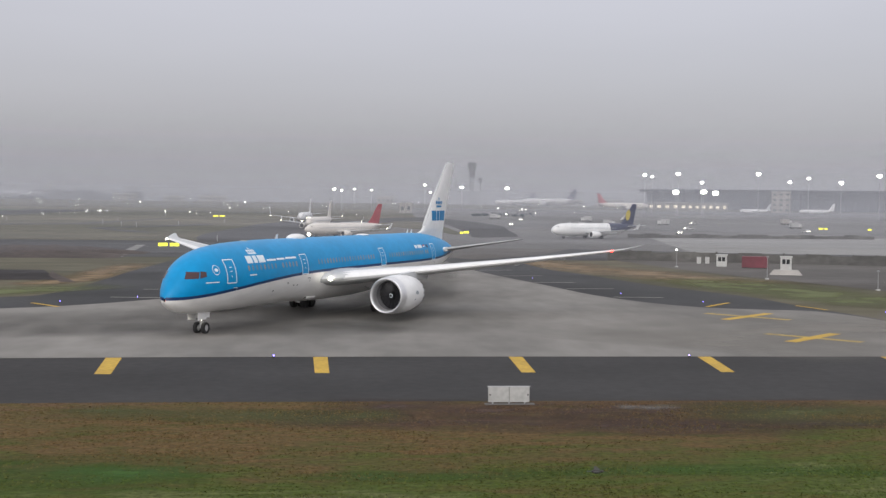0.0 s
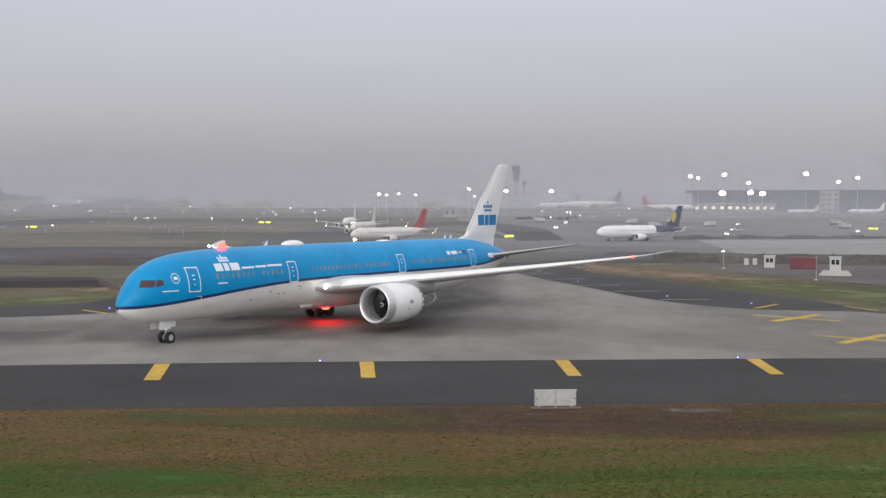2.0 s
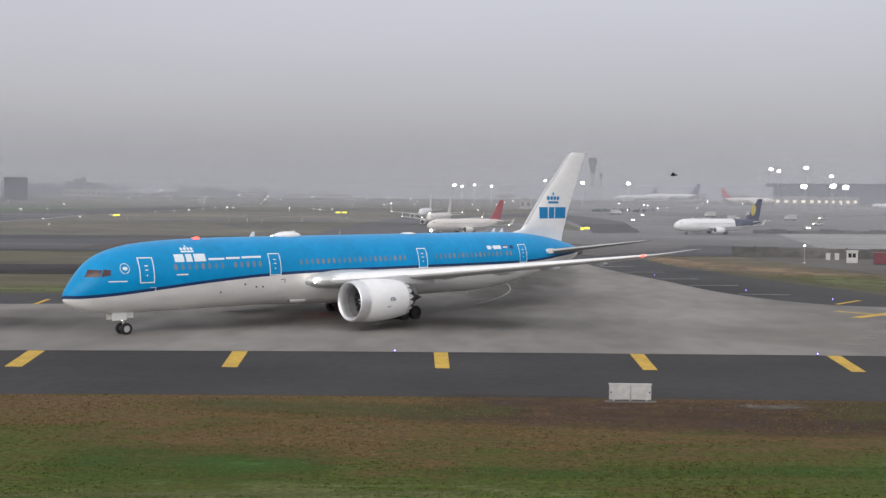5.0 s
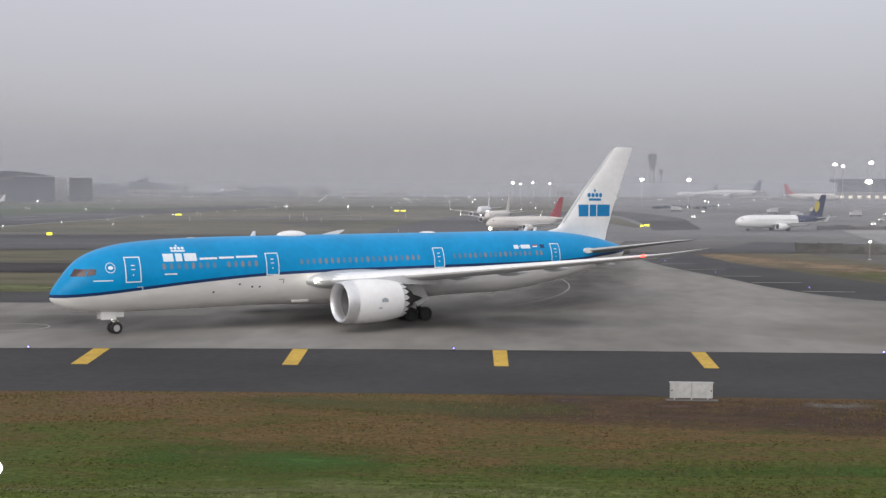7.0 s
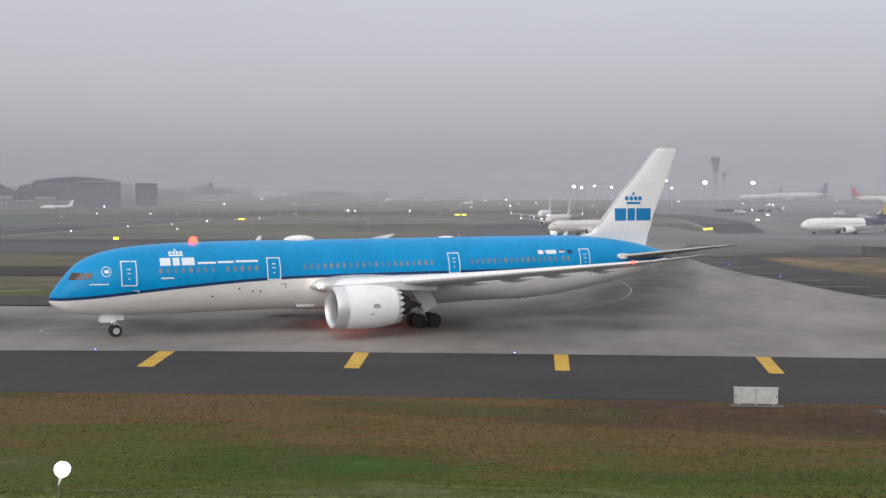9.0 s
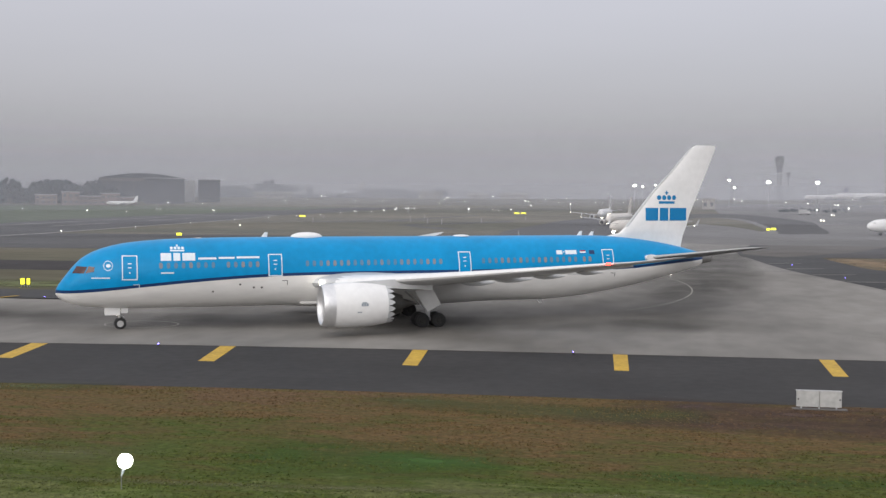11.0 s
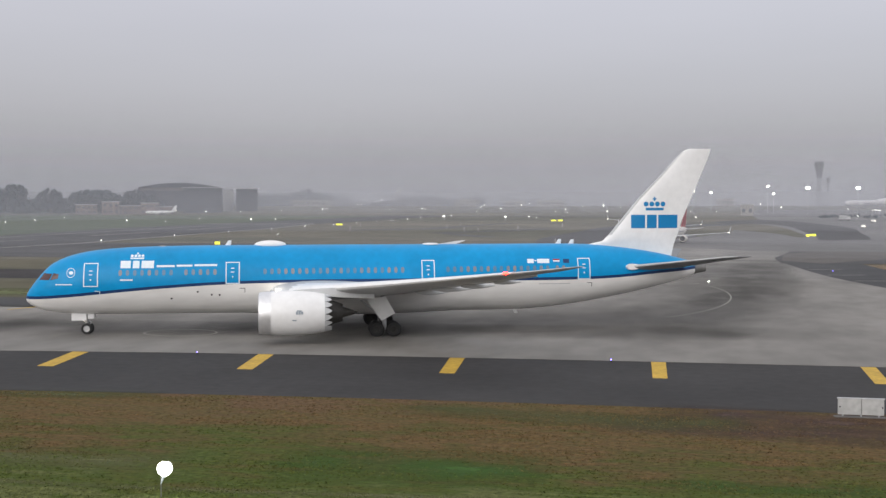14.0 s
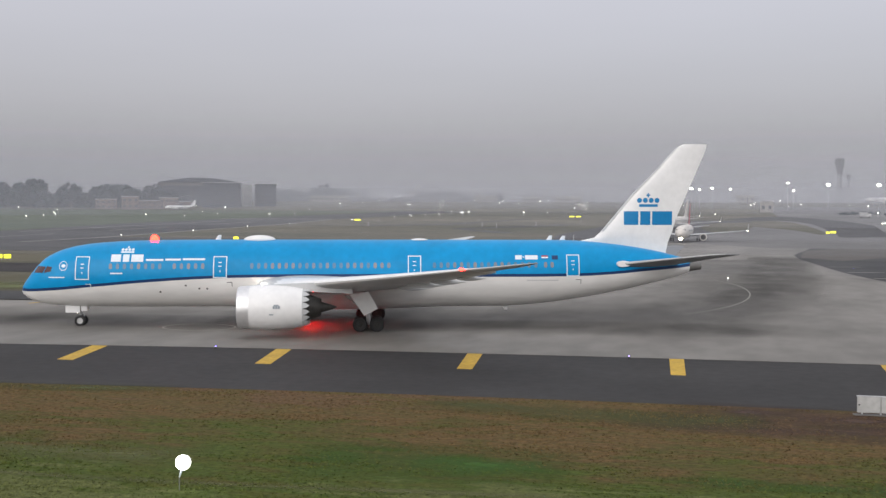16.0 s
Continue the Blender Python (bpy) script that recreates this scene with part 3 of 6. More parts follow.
def airliner():
    plane = thing("airliner", "taxiing blue and white wide-body airliner with a white tail", "airliner")
    xs = [0, 0.05, 0.12, 0.25, 0.4, 0.65, 1.0, 1.35, 1.7, 2.1, 2.45, 3.1, 3.87, 4.9, 6, 7.3, 8.7, 10.3, 12] + [14 + 2 * i for i in range(16)] + [45.5, 47.3, 48.6, 50, 51, 52, 53.6, 55.2, 56.6, 58, 59, 60, 60.5, 61, 61.5]
    upper = part("upper_fuselage", hull_band(lambda x: cheat_angle(x, 0.26), lambda x: math.pi, xs, 14), BLUE, plane, "sky-blue upper fuselage")
    part("cheatline", hull_band(lambda x: cheat_angle(x, 0.0), lambda x: cheat_angle(x, 0.26), xs, 2), NAVY, plane, "dark blue cheatline")
    lower = part("lower_fuselage", hull_band(lambda x: 0.0, lambda x: cheat_angle(x), xs, 10), BELLY, plane, "off-white lower fuselage")
    bm = bmesh.new()
    turned(bm, [(0, 0.56), (0.35, 0.52), (1.25, 0.36), (1.25, 0.27), (0.5, 0.25)], (61.42, 0, 5.54), 20)
    part("exhaust_pipe", bm, TAIL_METAL, lower, "dark grey metal tail exhaust")
    # wing to body fairing
    bm = bmesh.new()
    prof = []
    for k in range(23):
        x = 18 + 21.5 * k / 22
        top, low, half = interp(HULL, x)
        mid, rad = (top + low) / 2, (top - low) / 2
        e, = interp(FAIRING, x)
        prof.append([bm.verts.new((x, half * (1 + e) * math.sin(t), mid - rad * (1 + 0.9 * e) * math.cos(t))) for t in [1.15 * (i / 10 - 1) for i in range(21)]])
    for p, q in zip(prof, prof[1:]):
        for i in range(20):
            bm.faces.new((p[i], p[i + 1], q[i + 1], q[i]))
    part("wing_fairing", bm, BELLY, lower)
    for s in (-1, 1):
        inlet = part("air_inlet", boxed(20.7, 22.5, s * 1.5 - 0.26, s * 1.5 + 0.26, 1.98, 2.3, bevel=0.10), BELLY, lower, "white air-conditioning inlet hood")
        part("inlet_mouth", boxed(20.67, 20.70, s * 1.5 - 0.15, s * 1.5 + 0.15, 2.04, 2.2), BLACK, inlet)
    # cabin windows
    me = None
    for side in (-1, 1):
        rows = [8.62 + 0.627 * i for i in range(8)] + [14.3 + 0.63 * i for i in range(5)] + [21.2 + 0.614 * i for i in range(21)] + [37.6 + 0.614 * i for i in range(16)] + [47.7 + 0.6 * i for i in range(2)]
        for x in rows:
            bm = skin_oval(bmesh.new(), x, 5.66 + (0.004 * (x - 20)), 0.155, 0.26, side=side, n=12)
            part("cabin_window", bm, SHADE, upper, smooth=False)
    # doors with their painted outlines
    for x0, x1, z0, z1 in ((5.42, 6.70, 4.40, 6.48), (17.75, 18.98, 4.58, 6.52), (35.2, 36.4, 4.66, 6.58), (49.62, 50.82, 4.72, 6.68)):
        bm = skin(bmesh.new(), x0, x1, z0, z1, 0.010, 3, 8)
        door = part("door", bm, BLUE, upper)
        w = 0.085
        bm = bmesh.new()
        skin(bm, x0, x0 + w, z0, z1, 0.022, 1, 8)
        skin(bm, x1 - w, x1, z0, z1, 0.022, 1, 8)
        skin(bm, x0 + w, x1 - w, z0, z0 + w, 0.022, 3, 1)
        skin(bm, x0 + w, x1 - w, z1 - w, z1, 0.022, 3, 1)
        part("door_outline", bm, OUTLINE, door, "white painted door outline")
        xm = (x0 + x1) / 2
        for name, w0, za, zb in (("door_marking", 0.15, 1.35, 1.43), ("door_handle", 0.15, 1.02, 1.09), ("door_marking", 0.05, 0.56, 0.68)):
            part(name, skin(bmesh.new(), xm - w0, xm + w0, z0 + za, z0 + zb, 0.022, 1, 1), OUTLINE, door)
    for x, z in ((6.35, 3.98), (18.95, 4.16), (50.5, 4.38)):
        bm = bmesh.new()
        skin(bm, x, x + 0.5, z, z + 0.05, 0.015, 1, 1)
        skin(bm, x + 0.45, x + 0.5, z - 0.34, z, 0.015, 1, 2)
        part("grip_marking", bm, OUTLINE if x < 10 else BLACK, upper)
    # cockpit windows
    for side in (-1, 1):
        bm = bmesh.new()
        for quad in (((1.36, 4.96), (2.34, 4.98), (2.62, 5.52), (1.74, 5.56)), ((2.45, 4.98), (3.15, 5.12), (3.22, 5.50), (2.72, 5.58))):
            g = []
            for u in range(4):
                row = []
                for v in range(4):
                    s, t = u / 3, v / 3
                    x = (quad[0][0] * (1 - s) + quad[1][0] * s) * (1 - t) + (quad[3][0] * (1 - s) + quad[2][0] * s) * t
                    z = (quad[0][1] * (1 - s) + quad[1][1] * s) * (1 - t) + (quad[3][1] * (1 - s) + quad[2][1] * s) * t
                    row.append(bm.verts.new((x, side * hull_y(x, z, 0.02), z)))
                g.append(row)
            for u in range(3):
                for v in range(3):
                    bm.faces.new((g[u][v], g[u + 1][v], g[u + 1][v + 1], g[u][v + 1]))
        part("cockpit_window", bm, MAROON_GLASS, upper, "dark cockpit windows")
    # painted marks: plain blocks in place of the lettering
    bm = bmesh.new()
    for x0, x1 in ((8.62, 9.50), (9.68, 10.25), (10.43, 11.50)):
        skin(bm, x0, x1, 6.02, 6.66, 0.016, 3, 4)
    part("emblem_block", bm, OUTLINE, upper, "white emblem blocks")
    bm = bmesh.new()
    skin(bm, 9.42, 10.62, 6.80, 6.93, 0.016, 3, 1)
    for i in range(4):
        skin_oval(bm, 9.55 + 0.31 * i, 7.08, 0.13, 0.12, 0.016, 10, power=2)
    skin(bm, 9.95, 10.09, 7.2, 7.36, 0.016, 1, 2)
    part("crown_emblem", bm, OUTLINE, upper, "white crown emblem")
    bm = bmesh.new()
    for x0, x1 in ((11.75, 13.30), (13.48, 14.85), (15.03, 17.0)):
        skin(bm, x0, x1, 6.10 + 0.02 * (x0 - 11.75), 6.27 + 0.02 * (x0 - 11.75), 0.016, 3, 2)
    part("name_bar", bm, OUTLINE, upper)
    bm = bmesh.new()
    skin(bm, 8.62, 9.7, 4.93, 5.05, 0.016, 3, 1)
    part("name_bar", bm, OUTLINE, upper)
    bm = bmesh.new()
    skin(bm, 2.95, 4.45, 4.55, 4.64, 0.016, 5, 1)
    part("name_bar", bm, OUTLINE, upper)
    bm = bmesh.new()
    for i in range(20):
        a0, a1 = 2 * math.pi * i / 20, 2 * math.pi * (i + 0.8) / 20
        q = []
        for r, a in ((0.33, a0), (0.39, a0), (0.39, a1), (0.33, a1)):
            x, z = 4.3 + r * math.cos(a), 5.62 + r * 1.1 * math.sin(a)
            q.append(bm.verts.new((x, -hull_y(x, z, 0.016), z)))
        bm.faces.new(q)
    skin_oval(bm, 4.32, 5.62, 0.2, 0.15, 0.016, 10, power=2)
    part("round_emblem", bm, OUTLINE, upper)
    bm = bmesh.new()
    for x0, x1 in ((44.95, 45.55), (45.62, 45.8), (45.86, 47.0)):
        skin(bm, x0, x1, 6.24 + (0.17 if x1 - x0 < 0.3 else 0), 6.62 - (0.12 if x1 - x0 < 0.3 else 0), 0.016, 2, 2)
    part("registration_bar", bm, OUTLINE, upper)
    for z, m in ((6.24, LOGO_BLUE), (6.36, OUTLINE), (6.48, LAMP_MARK)):
        part("flag_stripe", skin(bmesh.new(), 47.35, 47.95, z, z + 0.12, 0.016, 1, 1), m, upper)
    part("flag", skin(bmesh.new(), 48.3, 48.85, 6.24, 6.60, 0.016, 1, 2), NAVY, upper)
    bm = bmesh.new()
    skin(bm, 46.0, 48.9, 4.32, 4.40, 0.016, 4, 1)
    part("name_bar", bm, GREY, lower)
    for x, z in ((15.3, 3.9), (17.2, 3.6), (16.5, 3.62), (13.0, 3.3)):
        part("static_port", skin_oval(bmesh.new(), x, z, 0.09, 0.08, 0.012, 8), BLACK, lower)
    # roof domes, aerials and the anti-collision beacons
    for x, ln, hgt in ((21.6, 1.45, 0.42), (36.3, 0.8, 0.14)):
        bm = bmesh.new()
        ball(bm, (x, 0, 7.93), 1, (ln, 0.75, hgt), 20, 12)
        part("satellite_dome", bm, WHITE, upper, "white roof dome")
    for x, z in ((17.5, 7.93), (48.07, 7.93), (49.28, 7.9)):
        bm = foil(bmesh.new(), [((x, 0, z - 0.05), 0.55, 0.08, True), ((x + 0.32, 0, z + 0.42), 0.28, 0.05, True)], 6)
        part("blade_aerial", bm, WHITE, upper)
    part("blade_aerial", foil(bmesh.new(), [((44.0, 0, 1.85), 0.5, 0.08, True), ((44.25, 0, 1.45), 0.25, 0.05, True)], 6), WHITE, lower)
    beacons = []
    for x, z, up in ((12.0, 7.84, 1), (26.6, 1.53, -1)):
        housing = part("beacon_base", tube(bmesh.new(), (x, 0, z - 0.10 * up), (x, 0, z - 0.02 * up), 0.47, 0.44, 16), GREY, upper if up > 0 else lower)
        drum = new("beacon")
        drum.parent = plane
        # a lit dome on one side and a dark one on the other: it rolls its lit side out of the skin for each flash
        for name, material, s, text in (("beacon_lens", BEACON_RED if up > 0 else BEACON_LOW, up, "red beacon lens"), ("beacon_shield", GEAR, -up, "")):
            bm = bmesh.new()
            rings = []
            for k in range(6):
                t = math.pi / 2 * k / 5
                rr, zz = (0.38 if s == up else 0.41) * math.cos(t) + 0.002, (0.50 if up > 0 else 0.20) * math.sin(t) if s == up else 0.09 * math.sin(t)
                rings.append([bm.verts.new((rr * math.cos(2 * math.pi * q / 16), rr * math.sin(2 * math.pi * q / 16), s * (zz + (0.02 if s == up else -0.015)))) for q in range(16)])
            for p, q in zip(rings, rings[1:]):
                for e in range(16):
                    bm.faces.new((p[e], p[(e + 1) % 16], q[(e + 1) % 16], q[e]))
            if s != up:
                bm.faces.new(rings[0])
            part(name, bm, material, drum, text)
        drum.location = (x, 0, z)
        beacons.append((drum, x, z))
    for side in (-1, 1):
        big_wing(plane, side)
        engine(plane, side)
        st = [((54.3, side * 0.6, 5.66), 6.0, 0.62, False), ((54.6, side * 2.0, 5.78), 5.6, 0.55, False), ((58.0, side * 5.8, 6.40), 3.8, 0.34, False), ((61.1, side * 9.2, 6.95), 2.3, 0.2, False), ((62.2, side * 9.75, 7.03), 1.3, 0.1, False)]
        stab = part("tailplane", foil(bmesh.new(), st, 10), TAIL_SHADE_GREY, plane, "grey tailplane, darkened for its shaded underside")
        edge = [((x - 0.02, y, zz + th * 0.06), c * 0.07, th * 0.42, False) for (x, y, zz), c, th, _ in st[1:]]
        part("tailplane_edge", foil(bmesh.new(), edge, 8), GREY, stab, "bright metal leading edge")
        part("tailplane_root", foil(bmesh.new(), [((54.05, side * 1.75, 5.72), 2.2, 0.62, False), ((54.35, side * 2.5, 5.84), 1.6, 0.58, False)], 8), WHITE, stab)
    # fin
    st = [((52.4, 0, 6.5), 6.9, 0.30, True), ((50.6, 0, 7.72), 8.95, 0.32, True), ((52.6, 0, 8.15), 7.1, 0.55, True), ((53.25, 0, 8.75), 6.70, 0.62, True), ((54.3, 0, 10.0), 6.02, 0.58, True), ((56.08, 0, 12.14), 5.15, 0.48, True), ((58.4, 0, 14.5), 3.85, 0.36, True), ((60.0, 0, 16.3), 3.0, 0.26, True), ((60.35, 0, 16.62), 2.74, 0.22, True), ((60.95, 0, 16.88), 2.15, 0.12, True)]
    fin = part("fin", foil(bmesh.new(), st, 12), WHITE, plane, "white tail fin")

    part("leading_edge", foil(bmesh.new(), [((x - 0.015, y, zz), 0.42, th * 0.62, True) for (x, y, zz), ch, th, _ in st[3:9]], 8), GREY, fin, "grey fin leading edge")

    def fin_y(x, z):
        x_lead, chord, thick = interp([(zz, x_, c_, t_) for (x_, _, zz), c_, t_, _ in st], z)
        u = max(0.0, min(1.0, (x - x_lead) / chord))
        k = 10 * (0.2969 * math.sqrt(u) - 0.126 * u - 0.3516 * u**2 + 0.2843 * u**3 - 0.1015 * u**4)
        return -(k * thick * 0.5 + 0.018)

    def fin_patch(bm, x0, x1, z0, z1):
        rows = [[bm.verts.new((x0 + (x1 - x0) * a / 6, fin_y(x0 + (x1 - x0) * a / 6, z0 + (z1 - z0) * b / 4), z0 + (z1 - z0) * b / 4)) for a in range(7)] for b in range(5)]
        for p, q in zip(rows, rows[1:]):
            for a in range(6):
                bm.faces.new((p[a], p[a + 1], q[a + 1], q[a]))

    bm = bmesh.new()
    for x0, x1 in ((55.32, 56.68), (56.86, 57.82), (57.98, 59.9)):
        fin_patch(bm, x0, x1, 9.36, 10.62)
    part("emblem_block", bm, LOGO_BLUE, fin, "blue emblem blocks")
    bm = bmesh.new()
    fin_patch(bm, 56.75, 58.5, 11.04, 11.28)
    for i in range(4):
        cx, cz = 56.78 + 0.55 * i, 11.64
        ring = [(cx + 0.235 * math.cos(a), cz + 0.235 * math.sin(a)) for a in [2 * math.pi * k / 12 for k in range(12)]]
        bm.faces.new([bm.verts.new((x, fin_y(x, z) - 0.004, z)) for x, z in ring])
    fin_patch(bm, 57.54, 57.66, 11.92, 12.06)
    fin_patch(bm, 57.54, 57.66, 12.18, 12.32)
    fin_patch(bm, 57.42, 57.78, 12.06, 12.18)
    part("crown_emblem", bm, LOGO_BLUE, fin, "blue crown emblem")
    # nose gear
    ng = new("nose_gear")
    ng.parent = plane
    part("strut", tube(tube(bmesh.new(), (5.3, 0, 0.55), (5.15, 0, 2.1), 0.11, 0.14), (5.3, -0.5, 0.53), (5.3, 0.5, 0.53), 0.08), GEAR, ng)
    part("drag_brace", tube(bmesh.new(), (5.25, 0, 1.1), (4.2, 0, 2.0), 0.06), GEAR, ng)
    part("torque_link", tube(tube(bmesh.new(), (5.3, 0, 0.7), (5.62, 0, 1.0), 0.05), (5.62, 0, 1.0), (5.25, 0, 1.3), 0.05), GEAR, ng)
    for s in (-1, 1):
        part("gear_door", boxed(4.0, 5.3, s * 0.52 - 0.025, s * 0.52 + 0.025, 1.26, 1.98, bevel=0.02), WHITE, ng)
        part("gear_door", boxed(5.36, 5.95, s * 0.42 - 0.02, s * 0.42 + 0.02, 1.4, 1.95, bevel=0.02), WHITE, ng)
        bm = bmesh.new()
        ball(bm, (5.0, s * 0.2, 1.28), 0.12, (0.3, 0.8, 0.8))
        part("taxi_light", bm, LAMP_WARM if s < 0 else GLASS, ng, "lit taxi light" if s < 0 else "")
    wheels = [(wheel(plane, "nose_wheel", 5.3, s * 0.40, 0.51, 0.51, 0.36), 5.3, s * 0.40, 0.51) for s in (-1, 1)]
    for side in (-1, 1):
        mg = new("main_gear")
        mg.parent = plane
        bm = bmesh.new()
        tube(bm, (31.7, side * 4.9, 0.75), (31.5, side * 5.0, 4.0), 0.19, 0.24)
        part("strut", bm, GEAR, mg)
        part("bogie_beam", boxed(30.85, 32.55, side * 4.9 - 0.13, side * 4.9 + 0.13, 0.56, 0.82, bevel=0.04), GEAR, mg)
        part("side_brace", tube(bmesh.new(), (31.6, side * 4.9, 1.7), (31.4, side * 2.8, 2.6), 0.09), GEAR, mg)
        part("drag_brace", tube(bmesh.new(), (31.65, side * 4.9, 1.5), (29.6, side * 4.8, 3.2), 0.09), GEAR, mg)
        bm = bmesh.new()
        v = [(30.1, 3.3), (31.7, 3.6), (32.55, 2.1), (31.35, 1.45)]
        for dy in (0, 0.07):
            for x, z in v:
                bm.verts.new((x, side * (5.95 + dy - 0.12 * (z - 1.5) * -0.3), z))
        bm.verts.ensure_lookup_table()
        vs = list(bm.verts)
        for q in ((0, 1, 2, 3), (7, 6, 5, 4), (0, 4, 5, 1), (1, 5, 6, 2), (2, 6, 7, 3), (3, 7, 4, 0)):
            bm.faces.new([vs[i] for i in q])
        part("gear_door", bm, WHITE, mg, "white main gear door")
        for x in (30.95, 32.45):
            part("axle", tube(bmesh.new(), (x, side * 4.05, 0.66), (x, side * 5.75, 0.66), 0.08), GEAR, mg)
            for y in (4.25, 5.55):
                wheels.append((wheel(plane, "main_wheel", x, side * y, 0.66, 0.66, 0.5), x, side * y, 0.66))
    return plane, beacons, wheels


MARK_GREY = mat("faded_grey_blue_marking", (0.30, 0.34, 0.38), 0.5)
LAMP_MARK = mat("red_flag_paint", (0.35, 0.03, 0.03), 0.5)
airfield()
plane, beacons, wheels = airliner()


# ---- paint, lamps and boards on the ground ----
def verge_material(blades=False):
    m = mat("verge_blades" if blades else "verge_grass", (0.07, 0.06, 0.03), 0.95, spec=0.1)
    n, l = m.node_tree.nodes, m.node_tree.links
    b = n["Principled BSDF"]
    co, sep = n.new("ShaderNodeTexCoord"), n.new("ShaderNodeSeparateXYZ")
    l.new(co.outputs["Object"], sep.inputs[0])
    maps = []
    for sc, st in ((0.13, (0.5, 1, 1)), (1.1, (0.32, 1, 1)), (4.0, (0.7, 1, 1))):
        mp, t = n.new("ShaderNodeMapping"), n.new("ShaderNodeTexNoise")
        mp.inputs["Scale"].default_value = st
        t.inputs["Scale"].default_value, t.inputs["Detail"].default_value = sc, 6
        l.new(co.outputs["Object"], mp.inputs[0])
        l.new(mp.outputs[0], t.inputs["Vector"])
        maps.append(t)

    def math_node(op, a, b_):
        k = n.new("ShaderNodeMath")
        k.operation = op
        for i, v in enumerate((a, b_)):
            if isinstance(v, (int, float)):
                k.inputs[i].default_value = v
            else:
                l.new(v, k.inputs[i])
        return k.outputs[0]

    # bands along the verge: green far from the paving, tan and earthy near it
    along = math_node("MULTIPLY", math_node("SUBTRACT", sep.outputs["Y"], 40.0), 1 / 27.0)
    sway = math_node("MULTIPLY", math_node("SUBTRACT", maps[0].outputs[0], 0.5), 1.35)
    streak = math_node("MULTIPLY", math_node("SUBTRACT", maps[1].outputs[0], 0.5), 1.05)
    at = math_node("ADD", math_node("ADD", along, sway), streak)
    ramp = n.new("ShaderNodeValToRGB")
    cols = [(0.0, (0.105, 0.118, 0.042)), (0.14, (0.066, 0.090, 0.021)), (0.32, (0.078, 0.086, 0.023)), (0.48, (0.092, 0.078, 0.029)), (0.66, (0.128, 0.082, 0.038)), (0.84, (0.104, 0.082, 0.033)), (1.0, (0.124, 0.080, 0.043))]
    while len(ramp.color_ramp.elements) < len(cols):
        ramp.color_ramp.elements.new(0.5)
    for e, (p, c) in zip(ramp.color_ramp.elements, cols):
        e.position, e.color = p, (*c, 1)
    l.new(at, ramp.inputs[0])
    mul = n.new("ShaderNodeMixRGB")
    mul.blend_type = "MULTIPLY"
    mul.inputs[0].default_value = 1
    r = n.new("ShaderNodeMapRange")
    r.inputs["From Min"].default_value, r.inputs["From Max"].default_value = 0.3, 0.7
    r.inputs["To Min"].default_value, r.inputs["To Max"].default_value = 0.62, 1.26
    l.new(maps[2].outputs[0], r.inputs["Value"])
    l.new(ramp.outputs[0], mul.inputs[1])
    l.new(r.outputs[0], mul.inputs[2])
    # blade by blade, each a little lighter or darker
    geo, each, vary = n.new("ShaderNodeNewGeometry"), n.new("ShaderNodeMapRange"), n.new("ShaderNodeMixRGB")
    each.inputs["To Min"].default_value, each.inputs["To Max"].default_value = (0.72, 1.26) if blades else (1, 1)
    vary.blend_type = "MULTIPLY"
    vary.inputs[0].default_value = 1
    l.new(geo.outputs["Random Per Island"], each.inputs["Value"])
    l.new(mul.outputs[0], vary.inputs[1])
    l.new(each.outputs[0], vary.inputs[2])
    l.new(vary.outputs[0], b.inputs["Base Color"])
    bp = n.new("ShaderNodeBump")
    bp.inputs["Strength"].default_value, bp.inputs["Distance"].default_value = 0.8, 0.12
    l.new(maps[2].outputs[0], bp.inputs["Height"])
    l.new(bp.outputs[0], b.inputs["Normal"])
    return m


VERGE = verge_material()
BLADES = verge_material(True)


def stain_material(name, base, strength, scale, stretch):
    """Dark stains with ragged edges: strongest where the mesh's wear value is high."""
    m = mat(name, base, 0.8, spec=0.15)
    n, l = m.node_tree.nodes, m.node_tree.links
    out, b = n["Material Output"], n["Principled BSDF"]
    at = n.new("ShaderNodeAttribute")
    at.attribute_name = "wear"
    co, mp, t = n.new("ShaderNodeTexCoord"), n.new("ShaderNodeMapping"), n.new("ShaderNodeTexNoise")
    mp.inputs["Scale"].default_value = stretch
    t.inputs["Scale"].default_value, t.inputs["Detail"].default_value = scale, 6
    l.new(co.outputs["Object"], mp.inputs[0])
    l.new(mp.outputs[0], t.inputs["Vector"])
    r = n.new("ShaderNodeMapRange")
    r.inputs["From Min"].default_value, r.inputs["From Max"].default_value = 0.30, 0.68
    r.inputs["To Min"].default_value, r.inputs["To Max"].default_value = 0.25 * strength, strength
    l.new(t.outputs[0], r.inputs["Value"])
    k = n.new("ShaderNodeMath")
    k.operation = "MULTIPLY"
    l.new(at.outputs["Fac"], k.inputs[0])
    l.new(r.outputs[0], k.inputs[1])
    clear, mix = n.new("ShaderNodeBsdfTransparent"), n.new("ShaderNodeMixShader")
    l.new(k.outputs[0], mix.inputs[0])
    l.new(clear.outputs[0], mix.inputs[1])
    l.new(b.outputs[0], mix.inputs[2])
    l.new(mix.outputs[0], out.inputs["Surface"])
    return m


